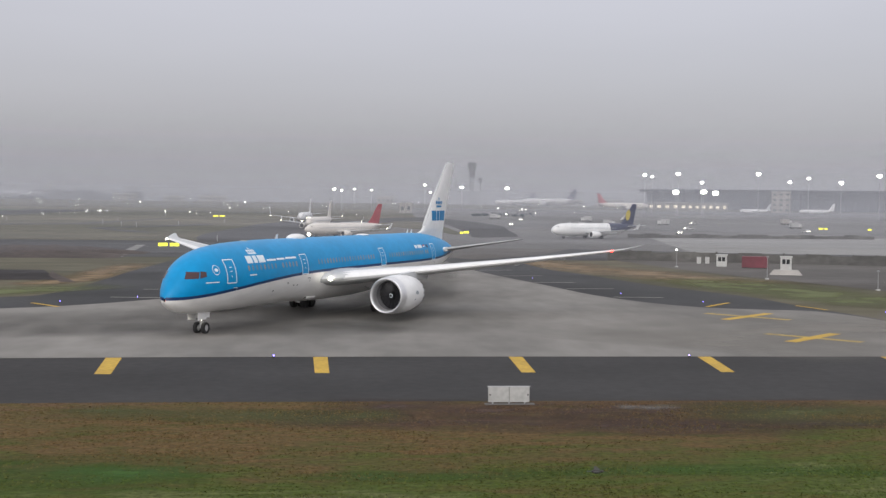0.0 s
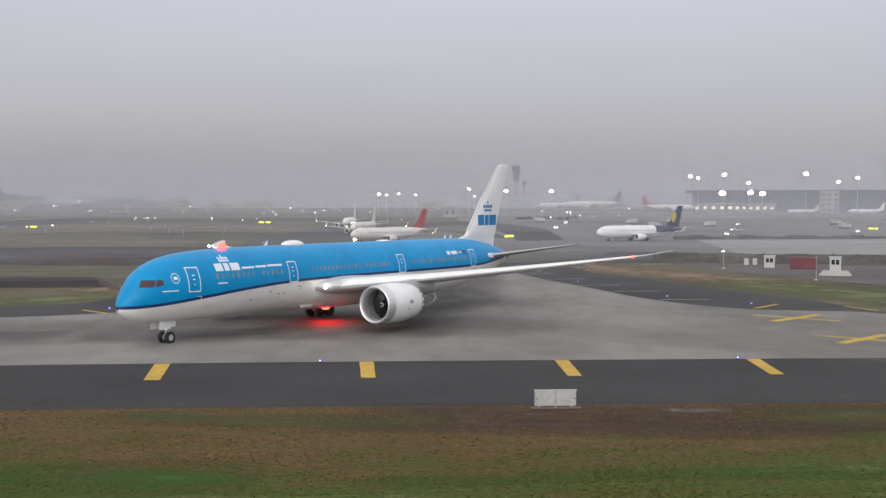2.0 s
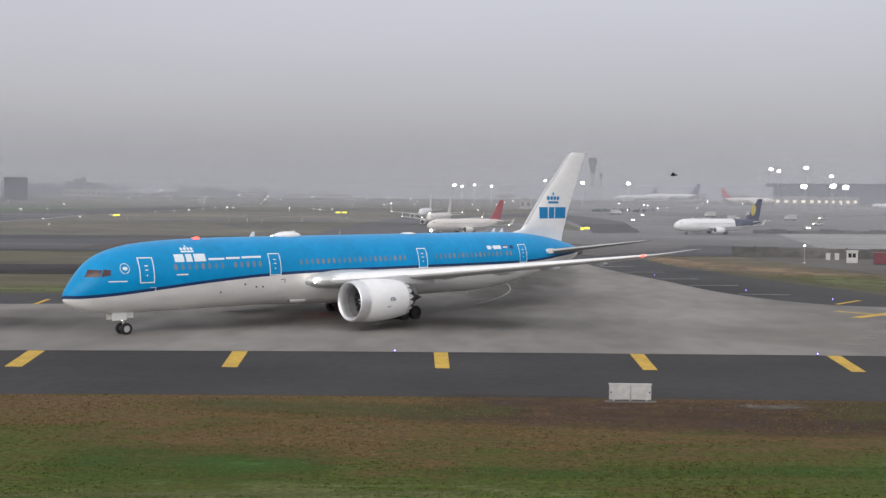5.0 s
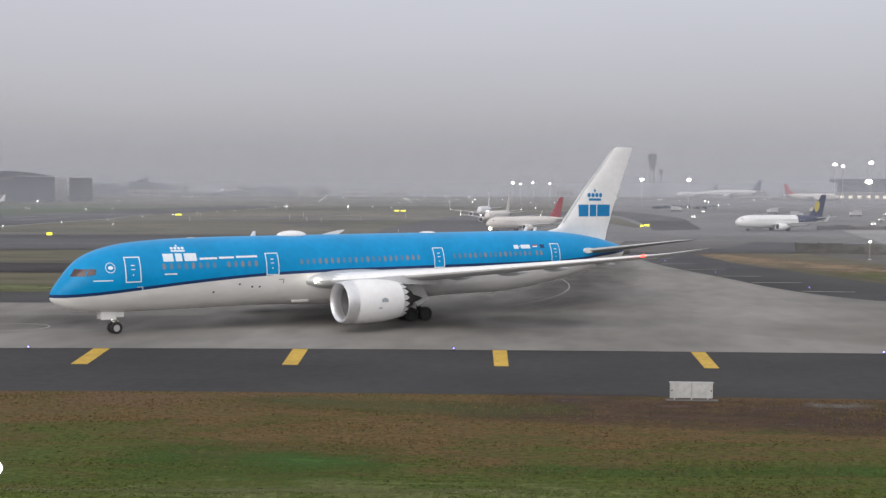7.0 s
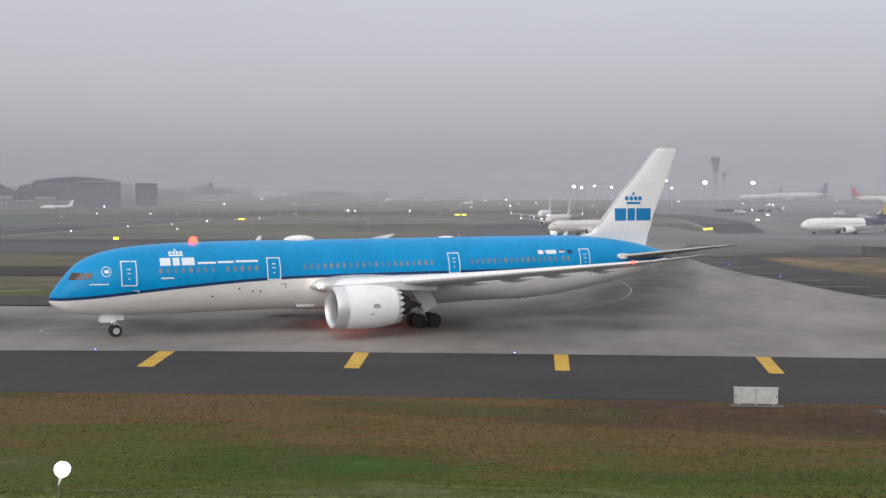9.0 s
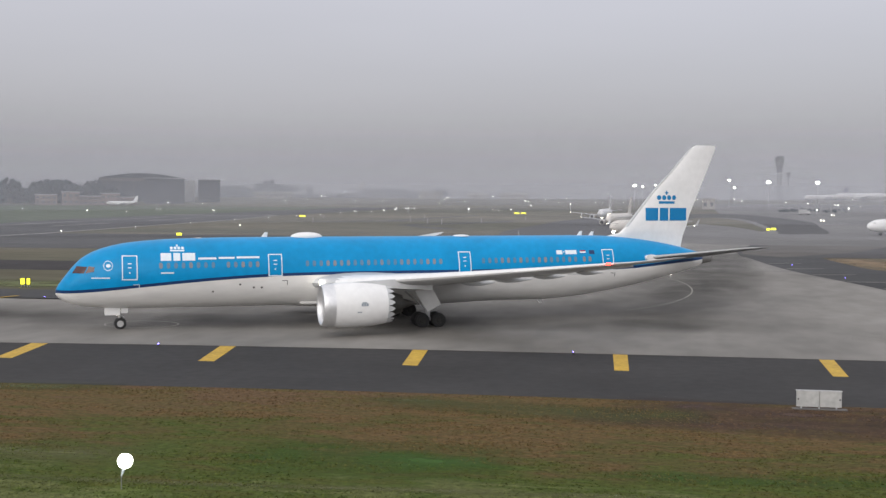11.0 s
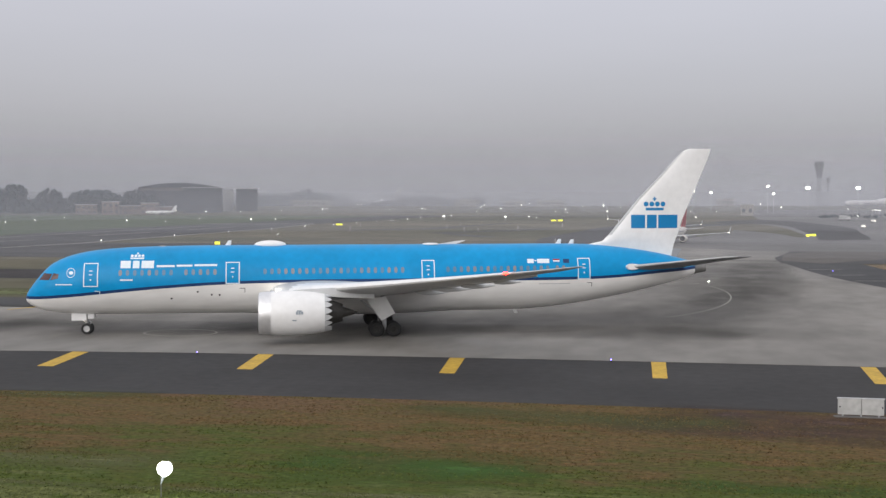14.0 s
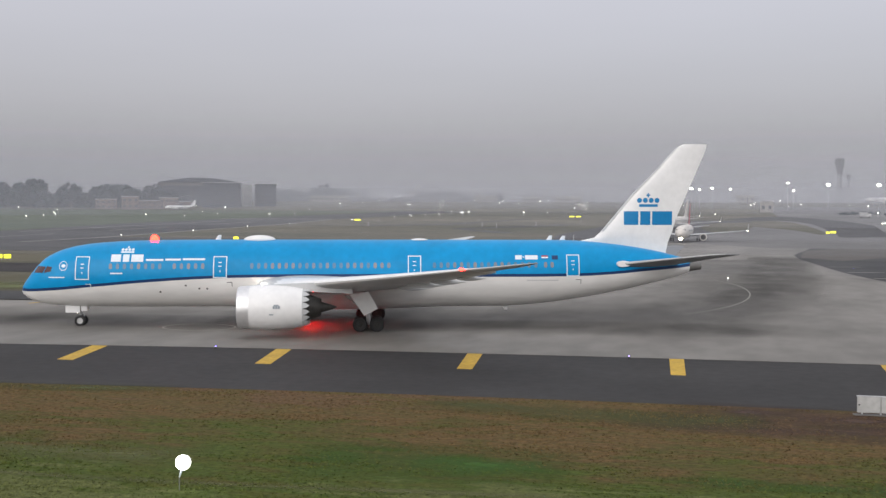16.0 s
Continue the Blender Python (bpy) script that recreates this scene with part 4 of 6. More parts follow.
TYRE_WEAR = stain_material("tyre_rubber_stain", (0.056, 0.054, 0.051), 0.40, 0.11, (1.2, 0.5, 1))
PALER_CONCRETE = stain_material("ragged_paler_concrete", (0.262, 0.246, 0.222), 0.75, 0.12, (0.6, 1, 1))
OLIVE = stain_material("olive_verge_grass", (0.082, 0.092, 0.034), 0.9, 0.45, (0.4, 1, 1))
STRAW = stain_material("straw_green_grass", (0.128, 0.132, 0.056), 0.75, 0.6, (0.3, 1, 1))
GRAVEL = stain_material("pale_loose_gravel", (0.20, 0.19, 0.175), 0.8, 2.2, (0.6, 1, 1))
DAMP = stain_material("reddish_bare_soil", (0.075, 0.048, 0.040), 0.95, 0.5, (0.6, 1, 1))


MEADOW = stain_material("meadow_green_grass", (0.135, 0.150, 0.068), 1.3, 0.2, (0.8, 1, 1))
DRY = stain_material("dry_tan_grass", (0.230, 0.165, 0.100), 1.3, 0.2, (0.8, 1, 1))
LUSH = stain_material("lush_green_grass", (0.046, 0.104, 0.018), 0.85, 0.5, (0.5, 1, 1))


def wear_strip(name, line, width, z, material, label, category="stain"):
    """A strip along a line, whose wear fades to nothing at its edges and ends."""
    pts = smooth_line(line, 8)
    bm = bmesh.new()
    layer = bm.verts.layers.float.new("wear")
    rows = []
    n = len(pts)
    for i, p in enumerate(pts):
        a, b = Vector(pts[max(0, i - 1)]), Vector(pts[min(n - 1, i + 1)])
        side = (b - a).normalized()
        side = Vector((-side.y, side.x))
        row = []
        end = min(1.0, i / 4, (n - 1 - i) / 4)
        for k in range(9):
            u = k / 4 - 1
            q = Vector(p) + side * (u * width / 2)
            v = bm.verts.new((q.x, q.y, z))
            v[layer] = (1 - abs(u)) ** 0.7 * end if abs(u) < 1 else 0.0
            row.append(v)
        rows.append(row)
    for p, q in zip(rows, rows[1:]):
        for k in range(8):
            bm.faces.new((p[k], q[k], q[k + 1], p[k + 1]))
    for f in bm.faces:
        f.normal_update()
        if f.normal.z < 0:
            f.normal_flip()
    me = bpy.data.meshes.new(name)
    bm.to_mesh(me)
    bm.free()
    me.materials.append(material)
    return tagged(new(name, me), label, category, kind="structure")


def stripe(name, quad, z, material, label, group):
    ob = sheet(name, quad, z, material, label, kind="")
    return tagged(ob, label, "road marking", group, "structure")


def ground_paint():
    sheet("verge", [(-300, 18), (300, 18), (300, 66.7), (-300, 66.7)], 0.012, VERGE, "patchy green and brown grass verge beside the asphalt", category="grass verge")
    wear_strip("tyre_wear", [(10, 300), (9, 215), (7, 170), (1, 138), (-14, 117), (-38, 106), (-62, 102), (-95, 100)], 24, 0.056, TYRE_WEAR, "dark rubber stains curving along the taxiway", "tyre marks")
    wear_strip("tyre_wear", [(14, 107), (-10, 105), (-40, 102), (-75, 101)], 12, 0.060, TYRE_WEAR, "dark rubber stains along the straight taxiway", "tyre marks")
    wear_strip("tyre_wear", [(17, 250), (13, 190), (8, 145), (4, 118), (-3, 97)], 13, 0.0585, TYRE_WEAR, "dark rubber stains running out of the branch", "tyre marks")
    wear_strip("bare_soil", [(-2, 65.2), (8, 64.0), (18, 63.5), (30, 64.5)], 6.5, 0.022, DAMP, "reddish bare soil beside the sign board", "bare soil")
    wear_strip("bare_soil", [(11, 61.5), (22, 60.0), (34, 59)], 4.0, 0.024, DAMP, "reddish bare soil beside the sign board", "bare soil")
    wear_strip("paler_concrete", [(27, 90), (36, 100), (50, 107), (75, 108), (110, 108)], 30, 0.053, PALER_CONCRETE, "paler concrete of the closed branch", "concrete")
    wear_strip("bare_soil", [(-5, 61.5), (6, 60.2), (16, 58.6), (26, 58.5)], 5.5, 0.023, DAMP, "reddish bare soil worn through the grass", "bare soil")
    wear_strip("straw_grass", [(-60, 44.2), (-28.7, 43.4), (-18.5, 43.5), (-7, 44.3), (4, 45)], 1.0, 0.028, STRAW, "pale straw-coloured track line in the grass", "grass patch")
    wear_strip("straw_grass", [(-54, 48.8), (-40, 48.2), (-30, 47.8), (-21, 48.2)], 5.0, 0.025, STRAW, "pale yellow-green stretch of grass on the verge", "grass patch")
    wear_strip("olive_grass", [(19, 63.4), (27, 62.4), (36, 61.5), (52, 62)], 7.5, 0.026, OLIVE, "olive green stretch of grass on the verge", "grass patch")
    wear_strip("olive_grass", [(-16, 63.8), (-8, 62.8), (-1, 61.8), (4, 62.6)], 5.0, 0.026, OLIVE, "olive green stretch of grass on the verge", "grass patch")
    wear_strip("olive_grass", [(-50, 64.4), (-40, 64.0), (-30, 65.0)], 3.0, 0.026, OLIVE, "olive green stretch of grass on the verge", "grass patch")
    wear_strip("loose_gravel", [(15.6, 64.9), (17.3, 64.4), (19.6, 64.7)], 1.7, 0.030, GRAVEL, "pale loose gravel beside the bare soil", "gravel")
    wear_strip("lush_grass", [(-18, 48.8), (-13, 49.4), (-9, 49.4), (-5, 49.0)], 8.0, 0.02, LUSH, "lush bright green patch of grass on the verge", "grass patch")
    wear_strip("lush_grass", [(-2, 47.8), (6, 48.5), (16, 49.0), (26, 48)], 2.6, 0.02, LUSH, "lush green streak of grass on the verge", "grass patch")
    wear_strip("dry_grass", [(36, 240), (43, 212), (50, 196), (57, 180), (62, 166)], 22, 0.018, DRY, "dry tan grass beside the far shoulder", "grass patch")
    wear_strip("dry_grass", [(-36, 215), (-37, 190), (-38, 168), (-44, 158)], 9, 0.018, DRY, "dry tan grass beside the far shoulder", "grass patch")
    wear_strip("greener_grass", [(54, 182), (59, 165), (63, 149), (69, 135), (84, 122)], 22, 0.0205, MEADOW, "greener strip of grass beside the far shoulder", "grass patch")
    wear_strip("greener_grass", [(-30, 160), (-48, 142), (-75, 140), (-140, 142)], 14, 0.03, MEADOW, "greener strip of grass beside the far shoulder", "grass patch")
    # yellow bars across the near shoulder, and pale ones across the far one
    for i in range(-9, 10):
        x = -1.39 + (14.62 if i > 0 else 14.9) * i
        far = interp(NEAR_EDGE, x)[0]
        near = x + 0.25 - (0.56 if i > -3 else 0.47) * i
        wide = 0.53 + 0.05 * max(0, -i)
        stripe("shoulder_bar", [(near - wide + 0.04, far - 8.1), (near + wide - 0.04, far - 8.1), (x + wide, far), (x - wide, far)], 0.034, YELLOW, "yellow bar painted across the dark asphalt shoulder", "shoulder bars")
    for a, b, w, m in (((42.0, 129.5), (46.5, 135.0), 0.55, YELLOW), ((53.4, 131.6), (54.8, 125.9), 0.5, YELLOW), ((-33.7, 130.5), (-29.8, 125.9), 0.55, YELLOW), ((-44.6, 120.6), (-45.3, 126.6), 0.5, YELLOW), ((-72.6, 115.6), (-70.4, 122.6), 0.5, YELLOW),
                       ((34.2, 142.6), (40.5, 142.1), 0.45, PALE_LINE_AND_SHEEN), ((31.0, 156.6), (37.7, 157.1), 0.45, PALE_LINE_AND_SHEEN), ((28.6, 168.9), (34.8, 169.3), 0.45, PALE_LINE_AND_SHEEN), ((26, 184), (32.5, 185), 0.45, PALE_LINE_AND_SHEEN), ((24, 199), (30, 200), 0.45, PALE_LINE_AND_SHEEN), ((22.6, 215), (28.5, 216), 0.45, PALE_LINE_AND_SHEEN),
                       ((-26.8, 138.6), (-19.5, 138.0), 0.45, PALE_LINE_AND_SHEEN), ((-25.1, 151.2), (-15, 151.6), 0.45, PALE_LINE_AND_SHEEN)):
        a, b = Vector(a), Vector(b)
        d = (b - a).normalized()
        nrm = Vector((-d.y, d.x)) * w / 2
        stripe("shoulder_bar", [tuple(a + nrm), tuple(b + nrm), tuple(b - nrm), tuple(a - nrm)], 0.066, m, "painted bar across the dark asphalt shoulder", "shoulder bars")
    # two crosses on the closed branch
    for cx, cy, s in ((41.7, 98.8, 1.0), (42.6, 118.0, 1.08)):
        cross = thing("closure_cross", "faded yellow closure cross painted on the concrete", "road marking", "closure crosses", "structure")
        for (ax, ay), (bx, by), m in (((-3.3, -3.1), (3.5, 3.3), YELLOW), ((-3.1, 3.2), (3.1, -3.2), FADED)):
            a, b = Vector((cx + ax * s, cy + ay * s)), Vector((cx + bx * s, cy + by * s))
            d = (b - a).normalized()
            nrm = Vector((-d.y, d.x)) * 0.55
            sheet("cross_bar", [tuple(a + nrm), tuple(b + nrm), tuple(b - nrm), tuple(a - nrm)], 0.064 if m is YELLOW else 0.061, m, parent=cross)
    # thin pale arc and ring worn into the concrete
    def ring(name, cx, cy, rx, ry, a0, a1, w, label):
        bm = bmesh.new()
        n = 48
        rows = []
        for i in range(n + 1):
            a = radians(a0 + (a1 - a0) * i / n)
            rows.append([bm.verts.new((cx + (rx + d) * math.cos(a), cy + (ry + d) * math.sin(a), 0.068)) for d in (-w / 2, w / 2)])
        for p, q in zip(rows, rows[1:]):
            bm.faces.new((p[0], p[1], q[1], q[0]))
        ob = part(name, bm, PALE_LINE_AND_SHEEN, None, smooth=False)
        tagged(ob, label, "road marking", kind="structure")
    ring("painted_ring", -44.0, 97.4, 3.3, 2.7, 0, 360, 0.16, "thin pale ring painted on the concrete")
    ring("painted_arc", -13.5, 151, 20.0, 39, -52, 38, 0.12, "thin pale arc painted on the concrete")


def edge_light(parent_label="low blue taxiway edge light"):
    ob = thing("edge_light", "small lit blue taxiway edge light on a low stem", "airfield light", "taxiway edge lights")
    part("base", tube(bmesh.new(), (0, 0, 0), (0, 0, 0.08), 0.09, 0.07, 10), BLACK, ob)
    part("stem", tube(bmesh.new(), (0, 0, 0.08), (0, 0, 0.12), 0.03, 0.025, 8), BLACK, ob)
    bm = bmesh.new()
    ball(bm, (0, 0, 0.16), 0.045, (1, 1, 1.1), 10, 7)
    part("lens", bm, LAMP_BLUE, ob)
    return ob


def field_light():
    ob = thing("runway_light", "small lit white airfield light on a short stem", "airfield light", "distant airfield lights")
    part("stem", tube(bmesh.new(), (0, 0, 0), (0, 0, 0.8), 0.08, 0.06, 6), GEAR, ob)
    bm = bmesh.new()
    ball(bm, (0, 0, 0.95), 0.09, (1.3, 1, 0.9), 8, 6)
    part("lens", bm, LAMP_WHITE, ob)
    return ob


def sign_board():
    """A guidance board seen from behind: two grey panels in a frame on three feet."""
    ob = thing("guidance_board", "pale grey guidance board seen from behind on short feet", "sign board")
    for x0, x1 in ((-1.28, 0.01), (0.03, 1.28)):
        part("panel", boxed(x0, x1, -0.09, 0.09, 0.16, 1.10, bevel=0.02), BOARD, ob)
    for x in (-1.0, 0.02, 1.0):
        part("foot", tube(bmesh.new(), (x, 0, 0.0), (x, 0, 0.18), 0.05, n=8), GEAR, ob)
        part("foot_plate", boxed(x - 0.16, x + 0.16, -0.14, 0.14, 0.0, 0.04), GEAR, ob)
    part("frame_rail", boxed(-1.32, 1.32, -0.11, 0.11, 1.09, 1.14), GEAR, ob)
    for x in (-1.18, 1.18):
        part("bolt", tube(bmesh.new(), (x, -0.10, 0.62), (x, -0.12, 0.62), 0.05, n=8), BLACK, ob)
    part("plinth", boxed(-1.5, 1.6, -0.25, 0.25, 0.012, 0.06), APRON, ob)
    return ob


def lit_sign(w):
    ob = thing("lit_guidance_sign", "lit yellow guidance sign on short feet in the grass", "sign", "lit guidance signs")
    part("case", boxed(-w / 2 - 0.06, w / 2 + 0.06, -0.14, 0.14, 0.3, 1.18), BLACK, ob)
    part("panel", boxed(-w / 2, w / 2, -0.165, -0.145, 0.36, 1.12), SIGN_GLOW, ob)
    for x in (-w / 3, w / 3):
        part("foot", tube(bmesh.new(), (x, 0, 0), (x, 0, 0.3), 0.05, n=6), GEAR, ob)
    return ob


BOARD = mat("weathered_grey_board", (0.42, 0.42, 0.41), 0.6, grain=0.12, scale=3, big=0.15, big_scale=0.8)


def flood_light():
    """A single bright lamp on a thin stem in the grass."""
    ob = thing("approach_light", "bright lit lamp on a thin white stem in grass", "airfield light")
    part("stem", tube(bmesh.new(), (0, 0, 0), (0, 0, 0.95), 0.022, 0.018, 8), MAST_GREY, ob)
    part("bracket", tube(bmesh.new(), (0.0, 0, 0.52), (0.12, 0, 0.84), 0.025, 0.06, 8), OUTLINE, ob)
    bm = bmesh.new()
    ball(bm, (0.15, 0, 1.12), 0.30, (1, 0.8, 1), 18, 12)
    part("lens", bm, LAMP_BRIGHT, ob)
    part("housing", tube(bmesh.new(), (0.15, 0.22, 1.12), (0.15, 0.45, 1.12), 0.26, 0.12, 14), GEAR, ob)
    return ob


MAST_GREY = mat("dull_grey_stem", (0.16, 0.17, 0.15), 0.7)
LAMP_BRIGHT = mat("lit_bright_lamp", (1, 1, 1), 0.3, glow=(1, 1, 0.92), power=9)


def tufts():
    """Short grass on the near verge: loose blades, thicker in some places than in others."""
    rng = np.random.default_rng(7)
    n = 110000
    y = 39 + 27.5 * rng.random(n) ** 1.15
    x = rng.uniform(-0.80, 0.62, n) * (y + 14)
    lush = 0.5 + 0.5 * np.sin(x * 0.31 + 2 * np.sin(y * 0.53)) * np.sin(y * 0.83 + 1.7 * np.sin(x * 0.17))
    edge = np.interp(x, [r[0] for r in VERGE_EDGE], [r[1] for r in VERGE_EDGE])
    keep = (rng.random(n) < 0.25 + 0.75 * lush) & (y < edge - 0.05)
    x, y, lush = x[keep], y[keep], lush[keep]
    n = len(x)
    turn, wide = rng.uniform(-0.9, 0.9, n), rng.uniform(0.025, 0.085, n)
    tall = rng.uniform(0.02, 0.06, n) * (0.6 + 0.7 * lush)
    lean_x, lean_y = rng.uniform(-0.09, 0.09, n), rng.uniform(-0.03, 0.12, n)
    dx, dy = np.cos(turn) * wide, np.sin(turn) * wide
    verts = np.empty((n, 3, 3))
    verts[:, 0] = np.stack([x - dx, y - dy, np.full(n, 0.012)], 1)
    verts[:, 1] = np.stack([x + dx, y + dy, np.full(n, 0.012)], 1)
    verts[:, 2] = np.stack([x + lean_x, y + lean_y, 0.012 + tall], 1)
    me = bpy.data.meshes.new("grass_blades")
    me.from_pydata(verts.reshape(-1, 3).tolist(), [], np.arange(3 * n).reshape(-1, 3).tolist())
    me.materials.append(BLADES)
    tagged(new("grass_blades", me), "short green and straw-brown grass on the verge", "grass", kind="stuff")


ground_paint()
first = edge_light()
first.matrix_basis = pose(-4.8, 85.5, 0.03)
for x, y in ((-36.5, 83.8), (26.6, 86.0), (58, 86.1), (-68, 80.6), (36.3, 147.2), (43.3, 134.9), (-30.9, 131.4), (-23.6, 138.0), (29.5, 176), (26, 208), (60, 122.5), (-66, 120.5)):
    copy_thing(first, pose(x, y, 0.03))
sign_board().matrix_basis = pose(9.72, 65.55, 0.012) @ Matrix.Diagonal((0.93, 0.93, 0.93, 1))
flood_light().matrix_basis = pose(-19.95, 42.2, 0.012)
for x, y, w, turn in ((-43.2, 288, 2.2, 8), (-40.4, 288, 2.2, 8), (-88, 830, 2.6, 5), (-83.2, 830, 2.6, 5), (45.4, 433, 1.2, -5), (48.0, 440, 1.9, -5), (-191, 640, 3.0, 10), (-131.5, 317, 1.5, 15), (-76.9, 135.0, 0.5, 20), (-76.1, 135.0, 0.4, 20), (-130, 200, 1.3, 25), (-131.6, 200, 0.9, 25), (252, 590, 1.9, -20), (254.8, 590, 1.5, -20), (272, 576, 1.6, -20)):
    x, y = laid(x, y)
    lit_sign(w).matrix_basis = pose(x, y, ground_z(y), 0, 0, turn)
tufts()
first = field_light()
first.matrix_basis = pose(-150, 420, 0)
rng = random.Random(11)
for i in range(38):
    d = rng.uniform(640, 1005)
    a = radians(rng.uniform(-34, 9 if d < 800 else 20))
    copy_thing(first, pose(d * math.sin(a), d * math.cos(a), ground_z(d * math.cos(a))))
for i in range(26):
    d = rng.uniform(880, 1240)
    a = radians(rng.uniform(-20, 18))
    copy_thing(first, pose(d * math.sin(a), d * math.cos(a), ground_z(d * math.cos(a))))
for i in range(80):
    d = rng.uniform(800, 1240) if i > 14 else rng.uniform(640, 800)
    a = radians(rng.uniform(-33, 12))
    k = rng.choice((1.0, 1.5, 2.2))
    copy_thing(first, pose(d * math.sin(a), d * math.cos(a), ground_z(d * math.cos(a))) @ Matrix.Diagonal((k, k, k, 1)))
for i in range(14):
    x, y = laid(-175 - 3.3 * i, 330 + 60 * i)
    copy_thing(first, pose(x, y, ground_z(y)))
copy_thing(first, pose(4.35, 173.8, 0.045) @ Matrix.Diagonal((0.9, 0.9, 0.35, 1)))


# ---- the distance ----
HAZE_SHEET_GREY = (0.60, 0.615, 0.675)


def haze_sheet_material(name, share, top):
    """A faint milky sheet, thinning out upwards, that stands in for haze."""
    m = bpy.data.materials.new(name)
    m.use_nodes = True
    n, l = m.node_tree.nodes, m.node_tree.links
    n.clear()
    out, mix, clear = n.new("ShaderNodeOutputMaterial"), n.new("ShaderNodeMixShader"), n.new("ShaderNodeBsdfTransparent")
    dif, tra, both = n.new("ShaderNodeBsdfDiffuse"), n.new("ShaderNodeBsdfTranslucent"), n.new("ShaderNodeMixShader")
    dif.inputs[0].default_value = tra.inputs[0].default_value = (*HAZE_SHEET_GREY, 1)
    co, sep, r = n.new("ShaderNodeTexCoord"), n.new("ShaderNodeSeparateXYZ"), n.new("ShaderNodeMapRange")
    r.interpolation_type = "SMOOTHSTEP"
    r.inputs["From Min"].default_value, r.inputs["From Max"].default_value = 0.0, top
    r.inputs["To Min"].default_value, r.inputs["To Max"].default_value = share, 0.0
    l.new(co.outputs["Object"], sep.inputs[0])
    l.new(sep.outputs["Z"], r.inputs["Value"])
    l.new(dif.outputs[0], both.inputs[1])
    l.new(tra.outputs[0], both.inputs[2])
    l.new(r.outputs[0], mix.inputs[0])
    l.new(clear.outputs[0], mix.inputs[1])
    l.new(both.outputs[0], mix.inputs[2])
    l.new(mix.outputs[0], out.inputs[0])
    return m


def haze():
    # curved upright sheets, one behind another, imitate haze growing with distance
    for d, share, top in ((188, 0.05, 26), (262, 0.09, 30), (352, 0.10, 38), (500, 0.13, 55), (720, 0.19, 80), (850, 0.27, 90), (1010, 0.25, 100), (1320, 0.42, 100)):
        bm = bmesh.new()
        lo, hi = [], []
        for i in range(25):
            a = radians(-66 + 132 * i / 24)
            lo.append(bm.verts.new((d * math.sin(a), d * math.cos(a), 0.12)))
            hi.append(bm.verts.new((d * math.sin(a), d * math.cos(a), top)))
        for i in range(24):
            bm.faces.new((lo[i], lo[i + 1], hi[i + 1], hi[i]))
        ob = part("haze", bm, haze_sheet_material("haze_sheet", share, top))
        tagged(ob, "translucent grey sheet standing in for haze over the airfield", "haze", kind="structure")


def spot(az, el, d):
    """The place at an azimuth and elevation from the eye, at a distance."""
    a = radians(az)
    return d * math.sin(a), d * math.cos(a), EYE + d * math.tan(radians(el))


MAST = mat("galvanised_mast", (0.30, 0.30, 0.31), 0.5, 0.4, grain=0.1)
# grey of the tower tops, lightened in its colour to imitate haze
HAZY_TOWER_GREY = mat("hazy_tower_grey", (0.16, 0.16, 0.16), 0.8, grain=0.12, scale=0.5, big=0.3, big_scale=0.06, stretch=(1, 1, 2.5))
BARN = mat("dark_hangar_sheet", (0.040, 0.046, 0.060), 0.7, grain=0.1, scale=0.2, big=0.2, big_scale=0.02)
PALE_BARN = mat("weathered_hangar_cladding", (0.13, 0.11, 0.105), 0.7, grain=0.15, scale=0.2, big=0.25, big_scale=0.03)
BRICK_RED = mat("faded_reddish_render", (0.27, 0.20, 0.175), 0.8, grain=0.15, scale=0.3, big=0.3, big_scale=0.05)
PALE_SHEET = mat("pale_hangar_sheet", (0.40, 0.40, 0.40), 0.6, grain=0.1, scale=0.2, big=0.15, big_scale=0.03)
BUILDING = mat("pale_building_render", (0.36, 0.34, 0.32), 0.8, grain=0.1, scale=0.2, big=0.25, big_scale=0.02)
TERMINAL = mat("blue_grey_terminal_glass", (0.07, 0.085, 0.105), 0.35, grain=0.1, scale=0.1, big=0.2, big_scale=0.01)
# foliage colour is tinted blue to imitate the haze of distance
FOLIAGE = mat("dark_haze_blue_foliage", (0.030, 0.042, 0.046), 0.9, grain=0.35, scale=0.3, big=0.2, big_scale=0.05, spec=0.1)
BARK = mat("tree_bark", (0.08, 0.06, 0.045), 0.9, grain=0.2, scale=2)
YARD_WALL = mat("stained_dark_cement", (0.098, 0.095, 0.090), 0.85, grain=0.25, scale=0.6, big=0.4, big_scale=0.09, stretch=(1, 1, 1.6), bump=0.3)
RED_BOX = mat("red_container_paint", (0.16, 0.03, 0.045), 0.6, grain=0.12, scale=1, big=0.2, big_scale=0.3)
HUT_WHITE = mat("white_hut_paint", (0.50, 0.50, 0.49), 0.6, grain=0.08, scale=2)


def light_mast(az, el, d, r):
    x, y, z = spot(az, el, d)
    ob = thing("light_mast", "tall steel mast with lit floodlights above the apron", "light mast", "apron floodlights", at=pose(x, y, ground_z(y), 0, 0, -az))
    z -= ground_z(y)
    r *= 0.62
    part("pole", tube(bmesh.new(), (0, 0, 0), (0, 0, z), 0.17, 0.10, 8), MAST, ob)
    part("head_frame", boxed(-r * 1.2, r * 1.2, -0.3, 0.3, z - 0.2, z + 0.25), MAST, ob)
    bm = bmesh.new()
    ball(bm, (0, -0.8, z), r, (1.25, 0.5, 0.8), 12, 8)
    part("floodlight", bm, LAMP_WHITE, ob, "lit floodlight")


